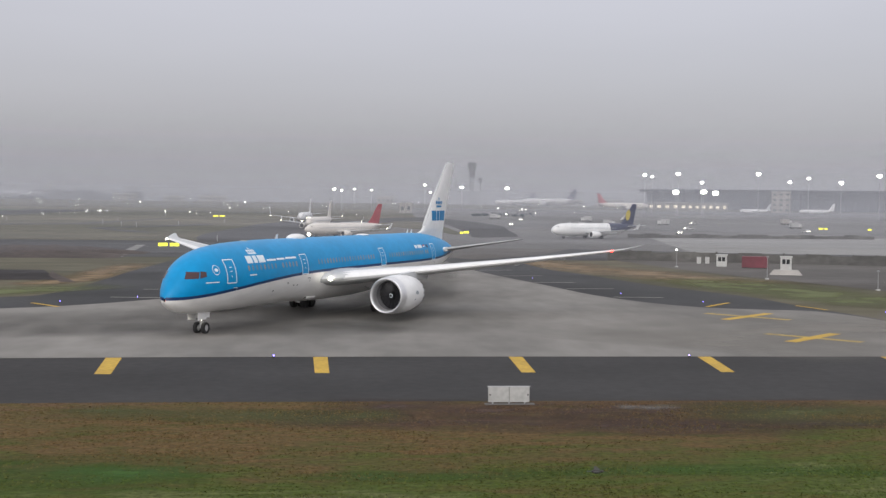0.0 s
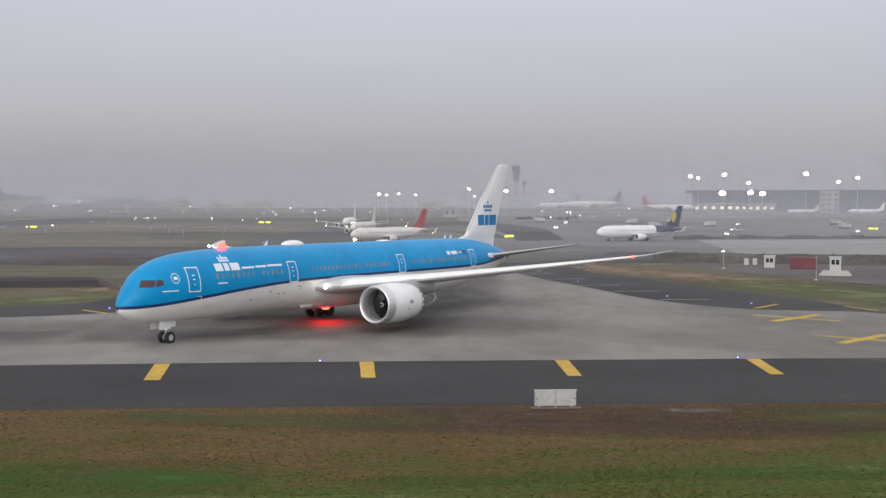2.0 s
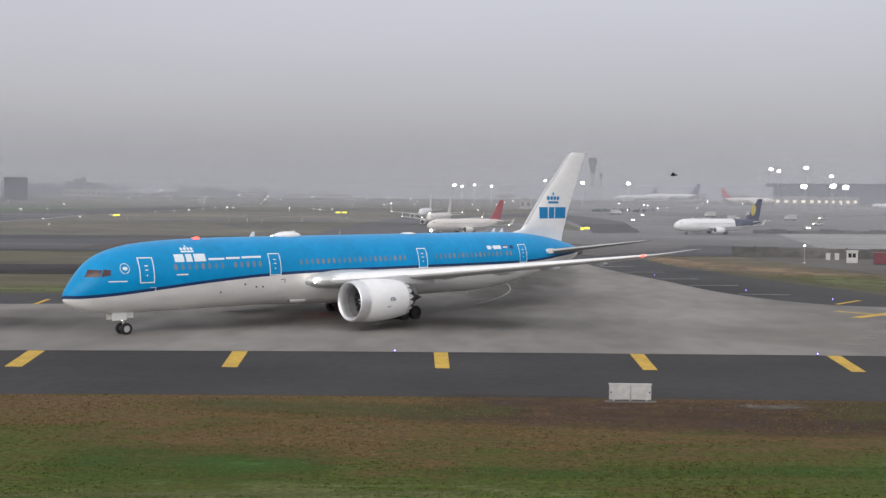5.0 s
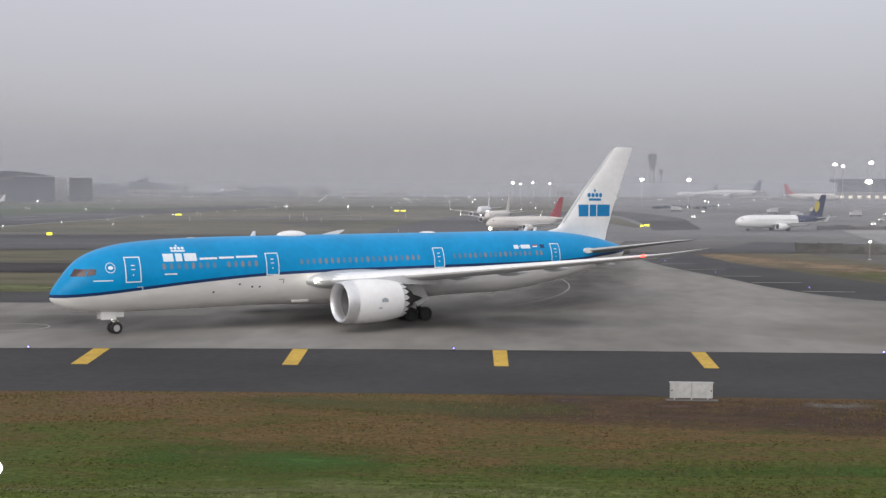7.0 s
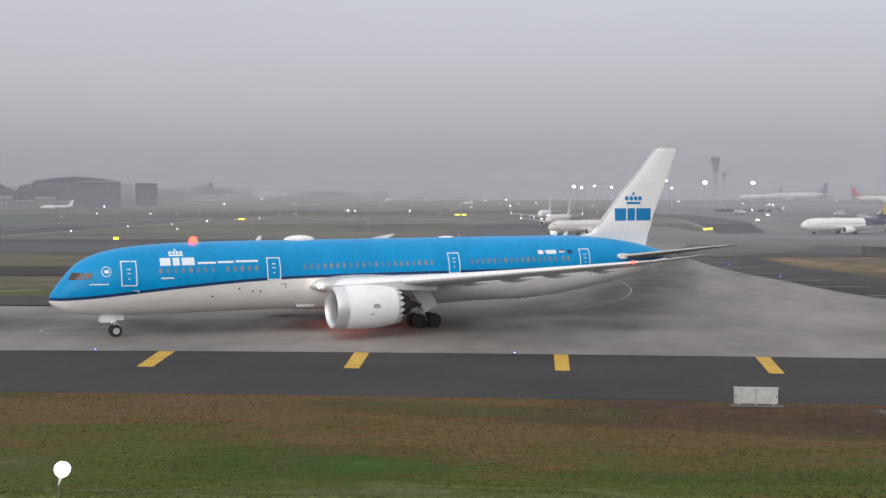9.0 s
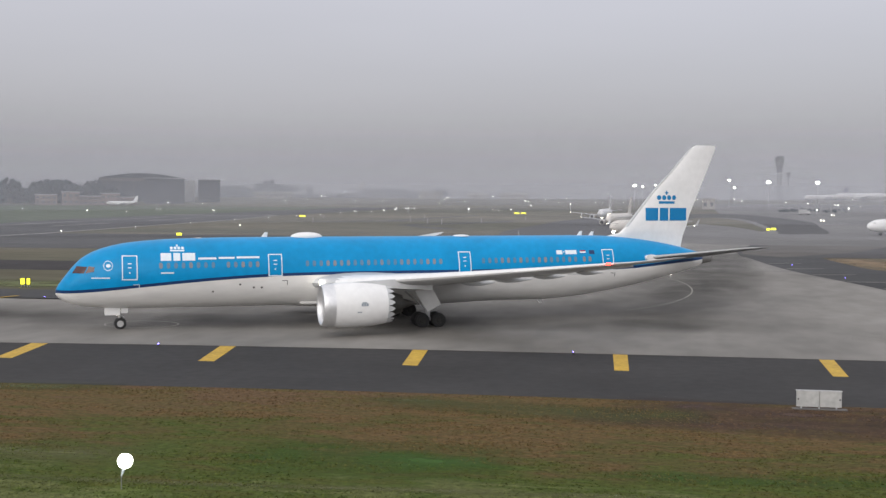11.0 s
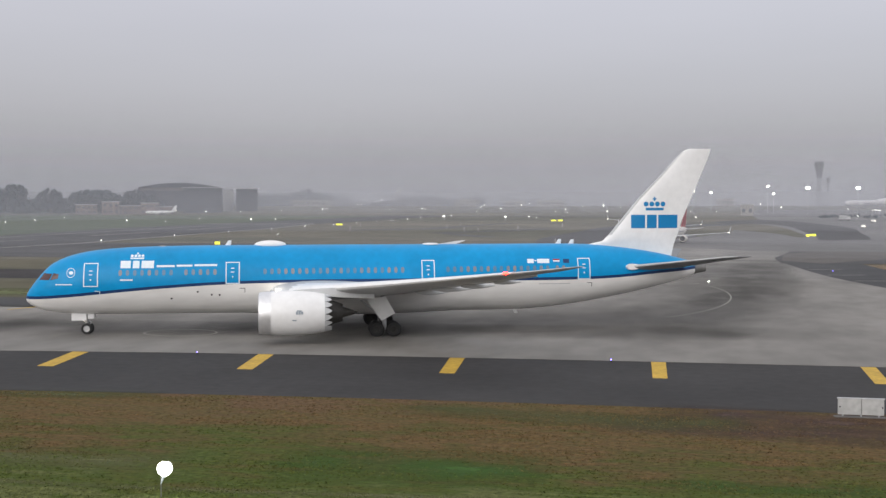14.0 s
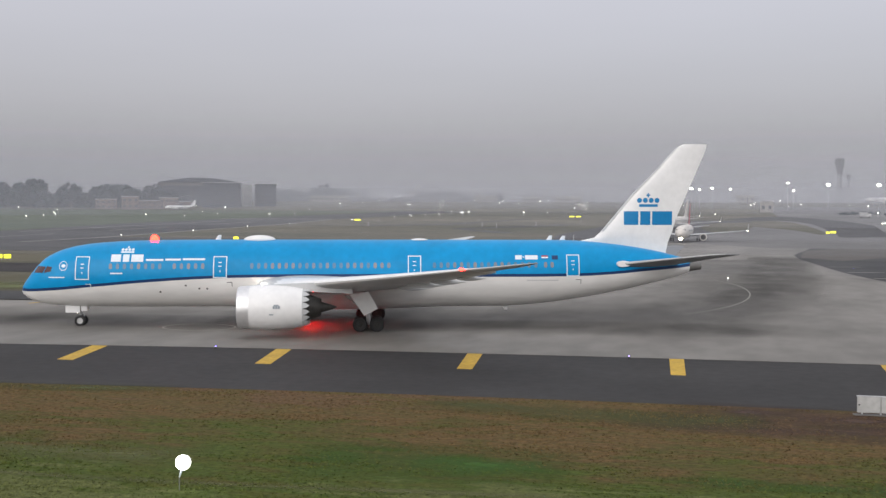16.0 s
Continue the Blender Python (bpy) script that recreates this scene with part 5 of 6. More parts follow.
def crown(bm, c, r, seed, count):
    """Many small leaf clumps in an uneven cloud."""
    rg = random.Random(seed)
    for _ in range(count):
        u, v = rg.uniform(0, 2 * math.pi), math.acos(rg.uniform(-0.75, 1))
        k = r * (0.35 + 0.65 * rg.random() ** 0.5)
        p = Vector(c) + Vector((k * math.sin(v) * math.cos(u), k * math.sin(v) * math.sin(u), k * 0.85 * math.cos(v)))
        s = r * rg.uniform(0.08, 0.19)
        m = Matrix.Translation(p) @ Euler((rg.uniform(0, 3), rg.uniform(0, 3), rg.uniform(0, 3))).to_matrix().to_4x4() @ Matrix.Diagonal((s, s, s * 0.6, 1))
        bmesh.ops.create_icosphere(bm, subdivisions=1, radius=1, matrix=m)


def tree(seed, h, r):
    rg = random.Random(seed)
    ob = thing("tree", "dark hazy tree with an uneven leafy crown", "tree", "distant trees")
    bm = bmesh.new()
    tube(bm, (0, 0, 0), (0.2, 0, h * 0.55), r * 0.12, r * 0.06, 7)
    for i in range(4):
        a = i * 1.6 + seed
        tube(bm, (0.15, 0, h * (0.35 + 0.05 * i)), (r * 0.5 * math.cos(a), r * 0.5 * math.sin(a), h * 0.68), r * 0.05, r * 0.02, 6)
    part("trunk", bm, BARK, ob)
    bm = bmesh.new()
    crown(bm, (0, 0, h * 0.62), r, seed, 190)
    part("crown", bm, FOLIAGE, ob, smooth=False)
    return ob


def far_woods():
    rg = random.Random(5)
    bm = bmesh.new()
    for i in range(1500):
        az = rg.uniform(-37, -9.5)
        d = rg.uniform(930, 1000) if az < -25.2 else rg.uniform(1380, 1500)
        x, y, _ = spot(az, 0, d)
        k = 1.0 + 0.35 * math.sin(az * 1.3) + 0.25 * math.sin(az * 3.1 + 1)
        hgt = (17 if az < -25 else 19 if -20.8 < az < -16.2 else 11) * max(0.4, k) * rg.uniform(0.6, 1.1)
        s = rg.uniform(2.5, 6)
        m = Matrix.Translation((x, y, ground_z(y) + hgt * rg.uniform(0.15, 0.62))) @ Euler((rg.uniform(0, 3), rg.uniform(0, 3), rg.uniform(0, 3))).to_matrix().to_4x4() @ Matrix.Diagonal((s, s, s * rg.uniform(0.5, 0.9), 1))
        bmesh.ops.create_icosphere(bm, subdivisions=1, radius=1, matrix=m)
    ob = part("far_woods", bm, FOLIAGE, smooth=False)
    tagged(ob, "dark belt of far trees fading into haze", "woods", kind="stuff")


def hangar(x, y, w, dp, h, turn, wall, arched):
    ob = thing("hangar", "large dark hangar with a shallow arched roof" if arched else "dark boxy hangar with a flat roof", "hangar", "distant hangars", at=pose(x, y, ground_z(y), 0, 0, turn))
    part("wall", boxed(-w / 2, w / 2, 0, dp, 0, h), wall, ob)
    part("door", boxed(-w * 0.44, w * 0.44, -0.4, -0.05, 0.3, h * 0.86), BARN, ob)
    for i in range(6):
        xx = -w * 0.44 + w * 0.88 * i / 5
        part("door_rail", boxed(xx - 0.3, xx + 0.3, -0.7, -0.4, 0.3, h * 0.86), wall, ob)
    bm = bmesh.new()
    n = 10
    lo, hi = [], []
    for i in range(n + 1):
        u = i / n
        z = h + 0.05 + (h * 0.20 * math.sin(math.pi * u) if arched else 0.4)
        for yy, lst in ((-1.5, lo), (dp + 1.5, hi)):
            lst.append((bm.verts.new((-w / 2 - 1 + (w + 2) * u, yy, z)), bm.verts.new((-w / 2 - 1 + (w + 2) * u, yy, h))))
    for i in range(n):
        bm.faces.new((lo[i][0], lo[i + 1][0], hi[i + 1][0], hi[i][0]))
        bm.faces.new((lo[i][0], lo[i][1], lo[i + 1][1], lo[i + 1][0]))
        bm.faces.new((hi[i][0], hi[i + 1][0], hi[i + 1][1], hi[i][1]))
    part("roof", bm, PALE_SHEET if not arched else BARN, ob)
    return ob


def house(x, y, w, dp, h, turn, storeys, cols, label, wall=None, pane=None):
    ob = thing("building", label, "building", at=pose(x, y, ground_z(y), 0, 0, turn))
    part("wall", boxed(-w / 2, w / 2, 0, dp, 0, h), wall or BUILDING, ob)
    part("roof", boxed(-w / 2 - 0.5, w / 2 + 0.5, -0.5, dp + 0.5, h + 0.004, h + 0.6), PALE_SHEET, ob)
    for s in range(storeys):
        for c in range(cols):
            cx = -w / 2 + w * (c + 0.5) / cols
            z0 = h * (s + 0.30) / storeys
            part("window", boxed(cx - w / cols * 0.22, cx + w / cols * 0.22, -0.12, -0.02, z0, z0 + h / storeys * 0.36), pane or TERMINAL, ob)
    return ob


def terminal():
    x, y, _ = spot(23.5, 0, 1080)
    ob = thing("terminal", "long low blue-grey glazed terminal under a flat roof", "terminal", at=pose(x, y, ground_z(y), 0, 0, -20))
    part("wall", boxed(-160, 190, 0, 60, 0, 16), TERMINAL, ob)
    part("roof", boxed(-166, 196, -8, 66, 16.01, 18.6), BARN, ob)
    for i in range(24):
        xx = -156 + 14.6 * i
        part("mullion", boxed(xx - 0.5, xx + 0.5, -0.8, -0.05, 0, 16), BARN, ob)
    for z in (5, 10.5):
        part("floor_band", boxed(-160, 190, -0.45, -0.04, z, z + 0.7), BARN, ob)


def tower():
    x, y, top = spot(6.46, 2.06, 1380)
    ob = thing("control_tower", "hazy grey control tower with a flared glass cab", "control tower", at=pose(x, y, 0))
    bm = bmesh.new()
    bmesh.ops.rotate(turned(bm, [(0, 4.0), (top * 0.55, 3.0), (top * 0.72, 2.9)], n=20), verts=bm.verts, matrix=Matrix.Rotation(radians(-90), 3, "Y"))
    part("shaft", bm, PALE_SHEET, ob)
    bm = bmesh.new()
    bmesh.ops.rotate(turned(bm, [(top * 0.70, 2.9), (top * 0.80, 3.6), (top * 0.93, 5.4), (top * 0.97, 5.5), (top * 0.975, 0.1)], n=20), verts=bm.verts, matrix=Matrix.Rotation(radians(-90), 3, "Y"))
    part("cab", bm, HAZY_TOWER_GREY, ob)
    bm = bmesh.new()
    bmesh.ops.rotate(turned(bm, [(top * 0.975, 4.8), (top, 4.5), (top * 1.002, 0.1)], n=20), verts=bm.verts, matrix=Matrix.Rotation(radians(-90), 3, "Y"))
    part("roof", bm, HAZY_TOWER_GREY, ob)
    x, y, top = spot(6.87, 1.3, 1360)
    ob = thing("radar_tower", "slim hazy radar tower with a small head", "radar tower", at=pose(x, y, 0))
    part("shaft", tube(bmesh.new(), (0, 0, 0), (0, 0, top * 0.85), 1.8, 1.2, 10), PALE_SHEET, ob)
    part("head", tube(bmesh.new(), (0, 0, top * 0.85), (0, 0, top), 1.6, 2.8, 12), HAZY_TOWER_GREY, ob)


def jet(name, label, length, span, hull, fin_mat, belly, lamps=(), tail_mat=None):
    """A smaller jet, nose at its origin, tail towards +x."""
    k = length / 37.6
    ob = thing(name, label, "airliner")
    r, zc = 1.98 * k, 3.0 * k
    prof = [(0, 0.05, -0.35), (0.25, 0.55, -0.3), (0.9, 1.05, -0.2), (2.0, 1.5, -0.08), (3.6, 1.85, 0), (5.5, 1.98, 0), (24, 1.98, 0), (28, 1.78, 0.2), (32, 1.2, 0.62), (35.5, 0.6, 0.95), (37.3, 0.25, 1.1)]
    bm = bmesh.new()
    rings = []
    for x, rr, dz in prof:
        rings.append([bm.verts.new((x * k, rr * k * math.cos(2 * math.pi * i / 20), zc + dz * k + rr * k * 1.04 * math.sin(2 * math.pi * i / 20))) for i in range(20)])
    for p, q in zip(rings, rings[1:]):
        for i in range(20):
            bm.faces.new((p[i], p[(i + 1) % 20], q[(i + 1) % 20], q[i]))
    body = part("fuselage", bm, hull, ob)
    if tail_mat:
        bm = bmesh.new()
        rings = []
        for x, rr, dz in ((20, 2.0, 0), (24, 2.0, 0), (28, 1.80, 0.2), (32, 1.22, 0.62), (35.5, 0.62, 0.95), (37.3, 0.27, 1.1)):
            a0 = -0.15 - 0.045 * (x - 20) if x < 32 else -0.7
            rings.append([bm.verts.new((x * k, rr * k * 1.006 * math.cos(a), zc + dz * k + rr * k * 1.045 * math.sin(a))) for a in [(a0 + 0.10 if x < 21 else a0) + (math.pi - 2 * a0) * 0 + (math.pi - 2 * a0) * i / 16 for i in range(17)]])
        for p, q in zip(rings[1:], rings[2:]):
            for i in range(16):
                bm.faces.new((p[i], p[i + 1], q[i + 1], q[i]))
        part("tail_paint", bm, tail_mat, body, "dark blue painted tail")
    bm = bmesh.new()
    bm.faces.new([bm.verts.new(((1.3 + 0.75 * u) * k, -(0.55 + 0.82 * u) * k, zc + z * k)) for u, z in ((0, 0.62), (1, 0.55), (1, 1.0), (0.25, 0.98))])
    bm.faces.new([bm.verts.new(((1.3 + 0.75 * u) * k, (0.55 + 0.82 * u) * k, zc + z * k)) for u, z in ((0, 0.62), (1, 0.55), (1, 1.0), (0.25, 0.98))])
    bm.faces.new([bm.verts.new((1.22 * k, y * k, zc + z * k)) for y, z in ((-0.55, 0.62), (0.55, 0.62), (0.5, 0.98), (-0.5, 0.98))])
    part("cockpit_window", bm, GLASS, body)
    for i in range(16):
        bm = bmesh.new()
        for s in (-1, 1):
            box(bm, (6.5 + 1.3 * i) * k, (6.95 + 1.3 * i) * k, s * 2.0 * k - 0.02, s * 2.0 * k + 0.02, zc + 0.28 * k, zc + 0.62 * k)
        part("cabin_window", bm, MARK_GREY, body)
    hs = span / 2
    for s in (-1, 1):
        st = [((12.2 * k, s * 0.5, zc - 1.1 * k), 7.2 * k, 0.9 * k, False), ((13.2 * k, s * 1.9 * k, zc - 1.0 * k), 6.4 * k, 0.75 * k, False), ((15.8 * k, s * hs * 0.37, zc - 0.62 * k), 3.9 * k, 0.42 * k, False), ((20.6 * k, s * hs, zc + 0.35 * k), 1.5 * k, 0.16 * k, False)]
        wing = part("wing", foil(bmesh.new(), st, 8), GREY, ob, "pale grey wing")
        part("winglet", foil(bmesh.new(), [((20.7 * k, s * hs, zc + 0.35 * k), 1.4 * k, 0.1, True), ((22.2 * k, s * (hs + 0.35), zc + 2.2 * k), 0.6 * k, 0.06, True)], 6), WHITE if not tail_mat else GREY, wing)
        part("wing_light", ball(bmesh.new(), (20.5 * k, s * hs, zc + 0.35 * k), 0.13, u=8, v=6), LAMP_WARM if lamps else WHITE, wing)
        bm = bmesh.new()
        turned(bm, [(0.9, 0.0), (0.85, 0.82), (0, 0.86), (-0.02, 0.95), (0.12, 1.04), (1.2, 1.12), (2.6, 1.02), (3.6, 0.78), (3.6, 0.6), (4.6, 0.3)], n=20)
        bmesh.ops.scale(bm, verts=bm.verts, vec=(k, k, k))
        bmesh.ops.translate(bm, verts=bm.verts, vec=(11.9 * k, s * 5.75 * k, zc - 1.55 * k))
        eng = part("engine", bm, hull, ob)
        part("engine_inlet", turned(bmesh.new(), [(0.0, 0.02), (0.0, 0.8 * k)], (12.0 * k, s * 5.75 * k, zc - 1.55 * k), 16), BLACK, eng)
        part("pylon", boxed(13.0 * k, 16.4 * k, s * 5.75 * k - 0.14, s * 5.75 * k + 0.14, zc - 0.75 * k, zc - 0.35 * k), GREY, eng)
        st = [((31.8 * k, s * 0.3, zc + 0.9 * k), 3.6 * k, 0.35 * k, False), ((34.9 * k, s * 6.1 * k, zc + 1.5 * k), 1.4 * k, 0.14 * k, False)]
        part("tailplane", foil(bmesh.new(), st, 8), GREY, ob)
        for yy in (3.4, 4.1):
            part("main_wheel", tube(bmesh.new(), (17.9 * k, s * yy * k, 0.55 * k), (17.9 * k, s * (yy + 0.38) * k, 0.55 * k), 0.55 * k, n=16), RUBBER, ob)
        part("main_strut", tube(bmesh.new(), (17.9 * k, s * 3.8 * k, 0.5 * k), (17.7 * k, s * 3.8 * k, 2.2 * k), 0.15 * k, n=8), GEAR, ob)
        part("nose_wheel", tube(bmesh.new(), (5.0 * k, s * 0.14, 0.4 * k), (5.0 * k, s * 0.40, 0.4 * k), 0.4 * k, n=14), RUBBER, ob)
    part("nose_strut", tube(bmesh.new(), (5.0 * k, 0, 0.4 * k), (4.9 * k, 0, 1.6 * k), 0.1 * k, n=8), GEAR, ob)
    st = [((29.3 * k, 0, zc + 1.4 * k), 6.4 * k, 0.5 * k, True), ((31.3 * k, 0, zc + 2.9 * k), 4.9 * k, 0.42 * k, True), ((35.4 * k, 0, zc + 8.6 * k), 2.1 * k, 0.18 * k, True)]
    part("fin", foil(bmesh.new(), st, 8), fin_mat, ob, "painted tail fin")
    for x, y, z, rr in lamps:
        part("nose_light", ball(bmesh.new(), (x * k, y * k, z * k), rr, u=10, v=8), LAMP_WARM, ob, "lit landing light")
    return ob


CREAM = mat("cream_aircraft_paint", (0.70, 0.66, 0.61), 0.4, grain=0.03, big=0.06, big_scale=0.2)
RED_TAIL = mat("red_tail_paint", (0.34, 0.03, 0.04), 0.45, grain=0.05)
DARK_TAIL = mat("dark_blue_tail_paint", (0.022, 0.03, 0.075), 0.4, grain=0.05)
GOLD = mat("gold_emblem_paint", (0.48, 0.38, 0.06), 0.5)
jet_a = jet("jet", "cream narrow-body jet with a red tail fin", 36.0, 35.0, CREAM, RED_TAIL, GREY, ((1.7, 0, 1.2, 0.5),))
jet_b = jet("jet", "white narrow-body jet seen head-on with lit landing lights", 37.6, 34.1, WHITE, WHITE, GREY, ((4.6, 0, 1.75, 0.9), (13.5, -2.5, 2.2, 0.6), (13.5, 2.5, 2.2, 0.4)))
x, y = laid(-21.5, 628)
jet_b.matrix_basis = pose(x, y, ground_z(y) + 0.07, 0, 0, 84)
jet_d = jet("jet", "cream narrow-body jet queueing behind the red-tailed one", 37.6, 34.1, CREAM, CREAM, GREY, ((5.0, 0, 1.4, 0.3),))
x, y = laid(-13.5, 480)
jet_d.matrix_basis = pose(x, y, ground_z(y) + 0.07, 0, 0, 76)
jet_c = jet("jet", "white narrow-body jet with a dark blue tail", 39.5, 35.8, WHITE, DARK_TAIL, GREY, (), DARK_TAIL)
jet_c.matrix_basis = pose(71.9, 391, 0.07, 0, 0, 29)
bm = bmesh.new()
bm.faces.new([bm.verts.new((34.9 + 1.1 * math.cos(a) + 0.35 * math.sin(a), -0.36, 8.2 + 1.9 * math.sin(a))) for a in [2 * math.pi * i / 16 for i in range(16)]])
part("tail_emblem", bm, GOLD, jet_c, "gold oval tail emblem")
for az, d, length, span, turn, h_m, f_m, label in ((8.9, 1120, 54, 52, 4, WHITE, DARK_TAIL, "large white airliner parked far off, dark tail"), (15.1, 1000, 44, 36, 176, CREAM, RED_TAIL, "cream jet with a red tail parked far off"), (22.1, 930, 27, 26, 4, WHITE, WHITE, "white jet parked far off by the terminal"), (19.4, 930, 24, 24, 4, WHITE, GREY, "small white jet parked far off by the terminal"), (7.6, 1130, 40, 36, 10, WHITE, DARK_TAIL, "white jet parked far off on the apron"), (-18.3, 1345, 46, 44, 2, WHITE, WHITE, "white airliner parked far off by hangars"), (-16.2, 1330, 62, 60, 3, WHITE, CREAM, "large white airliner parked far off by hangars"), (-25.9, 845, 22, 22, 3, WHITE, WHITE, "small white jet parked beside the hangar")):
    x, y, _ = spot(az, 0, d)
    ob = jet("jet", label, length, span, h_m, f_m, GREY)
    ob.matrix_basis = pose(x, y, ground_z(y) + 0.04, 0, 0, turn - az)

for az, el, r in ((-0.32, 0.66, 1.3), (0.06, 0.61, 0.9), (0.67, 0.68, 0.9), (1.51, 0.63, 0.9), (4.15, 0.92, 1.0), (4.41, 0.56, 0.8), (5.97, 0.83, 1.7), (8.2, 0.81, 1.7), (14.9, 1.52, 1.7), (15.25, 1.44, 1.3), (16.49, 1.59, 1.9), (17.62, 1.19, 1.6), (16.4, 0.71, 2.7), (17.71, 0.73, 2.5), (18.27, 0.68, 2.6), (20.24, 1.61, 1.9), (21.69, 1.22, 1.5), (22.53, 1.41, 1.4), (23.99, 1.21, 1.9), (25.66, 1.53, 2.0)):
    light_mast(az, el, 800, r)
tower()
terminal()
far_woods()
for i, (az, d, h, r) in enumerate(((-33.5, 930, 24, 11), (-31.8, 940, 25, 11), (-30.2, 930, 21, 10), (-28.9, 920, 18, 9), (-27.4, 900, 17, 8), (-26.4, 880, 20, 9), (-25.6, 890, 16, 7))):
    x, y, _ = spot(az, 0, d)
    tree(i + 3, h * 0.8, r).matrix_basis = pose(x, y, ground_z(y))
for az, d, w, dp, h, wall, arched in ((-24.3, 985, 66, 42, 19.5, PALE_BARN, True), (-23.2, 900, 29, 40, 19.0, BARN, False), (-21.1, 950, 17, 45, 18, BARN, False)):
    x, y, _ = spot(az, 0, d)
    hangar(x, y, w, dp, h, -az, wall, arched)
x, y, _ = spot(-22.0, 0, 960)
house(x, y, 8, 20, 17, 22, 0, 0, "pale grey blank gable building beside the hangars", PALE_SHEET)
for az, d, w, h, st, c in ((-28.2, 960, 24, 8.5, 3, 5), (-27.0, 950, 18, 7, 2, 4), (-14.0, 1340, 60, 7, 2, 8), (3.2, 760, 8, 6.5, 1, 2), (21.3, 985, 15, 17, 4, 3), (-18.0, 1290, 44, 6, 1, 8), (-12.3, 1330, 34, 6, 1, 6), (-10.3, 1290, 26, 7, 2, 5), (-8.0, 1240, 22, 5, 1, 5), (-6.2, 1300, 30, 6, 1, 6), (2.2, 1180, 18, 7, 1, 4), (10.9, 1150, 40, 6, 1, 8), (13.2, 1100, 24, 7, 1, 5)):
    x, y, _ = spot(az, 0, d)
    house(x, y, w, 15, h, -az, st, c, "pale low airport building with dark windows")

for az, d, w, h, st, c in ((-28.6, 880, 15, 7, 2, 4), (-27.5, 865, 12, 9, 2, 3), (-26.6, 870, 17, 6, 2, 5), (-25.7, 860, 13, 8, 2, 4), (-24.9, 880, 10, 5, 1, 3)):
    x, y, _ = spot(az, 0, d)
    house(x, y, w, 10, h, -az, st, c, "low faded reddish building between dark trees", BRICK_RED)

for az, w, c in ((16.0, 34, 5), (17.9, 34, 6)):
    x, y, _ = spot(az, 0, 1010)
    house(x, y, w, 15, 6.5, -az, 1, c, "low airport building with warmly lit windows", None, LIT_PANE)


# ---- service yard beside the taxiway ----
def hut(name, x, y, turn, w, h, base):
    ob = thing(name, "small white guard hut with dark windows", "hut", "guard huts", at=pose(x, y, 0.035, 0, 0, turn))
    if base:
        bm = bmesh.new()
        v = [bm.verts.new((sx * (w * 1.1 if z else w * 1.45), sy * (w * 0.8 if z else w * 1.05), z)) for z in (0, base) for sx, sy in ((-1, -1), (1, -1), (1, 1), (-1, 1))]
        for q in ((0, 1, 5, 4), (1, 2, 6, 5), (2, 3, 7, 6), (3, 0, 4, 7), (4, 5, 6, 7)):
            bm.faces.new([v[i] for i in q])
        part("plinth", bm, BUILDING, ob, smooth=False)
    part("wall", boxed(-w / 2, w / 2, -w / 2, w / 2, base, base + h, bevel=0.03), HUT_WHITE, ob)
    part("roof", boxed(-w / 2 - 0.15, w / 2 + 0.15, -w / 2 - 0.15, w / 2 + 0.15, base + h, base + h + 0.16, bevel=0.03), HUT_WHITE, ob)
    for x0 in (-w * 0.34, w * 0.04):
        part("window", boxed(x0, x0 + w * 0.3, -w / 2 - 0.03, -w / 2 - 0.005, base + h * 0.48, base + h * 0.85), GLASS, ob)
    return ob


hut("hut", 73.8, 219, -20, 1.95, 2.15, 0)
hut("hut", 76.6, 193.5, -22, 1.85, 2.2, 0.8)
for x, y in ((72.6, 229.5), (74.4, 229.7)):
    ob = thing("cabinet", "small pale roadside equipment cabinet", "cabinet", "roadside cabinets", at=pose(x, y, 0.035, 0, 0, -18))
    part("body", boxed(-0.42, 0.42, -0.35, 0.35, 0, 1.25, bevel=0.04), HUT_WHITE, ob)
    part("lid", boxed(-0.47, 0.47, -0.4, 0.4, 1.25, 1.33), PALE_SHEET, ob)
ob = thing("container", "dark red corrugated freight container by the wall", "container", at=pose(78.6, 214, 0.035, 0, 0, -20))
part("body", boxed(-2.4, 2.4, -1.1, 1.1, 0.12, 2.2), RED_BOX, ob)
for i in range(16):
    xx = -2.25 + 0.3 * i
    part("rib", boxed(xx - 0.06, xx + 0.06, -1.15, -1.1, 0.25, 2.1), RED_BOX, ob)
part("base_rail", boxed(-2.42, 2.42, -1.12, 1.12, 0, 0.12), BLACK, ob)
for i, (x, y) in enumerate(((63.9, 215.8), (68.3, 180.3), (75.6, 157.0))):
    ob = thing("lamp_post", "slim pale roadside lamp post with a small head", "lamp post", "roadside lamp posts", at=pose(x, y, 0.03))
    top = (3.2, 3.5, 2.6)[i]
    part("pole", tube(bmesh.new(), (0, 0, 0), (0, 0, top), 0.08, 0.05, 8), MAST, ob)
    part("foot", boxed(-0.25, 0.25, -0.25, 0.25, 0, 0.16), HUT_WHITE, ob)
    part("head", ball(bmesh.new(), (0, 0, top + 0.1), 0.17, (1.3, 1, 0.7), 10, 8), LAMP_WHITE if i == 0 else MAST, ob)
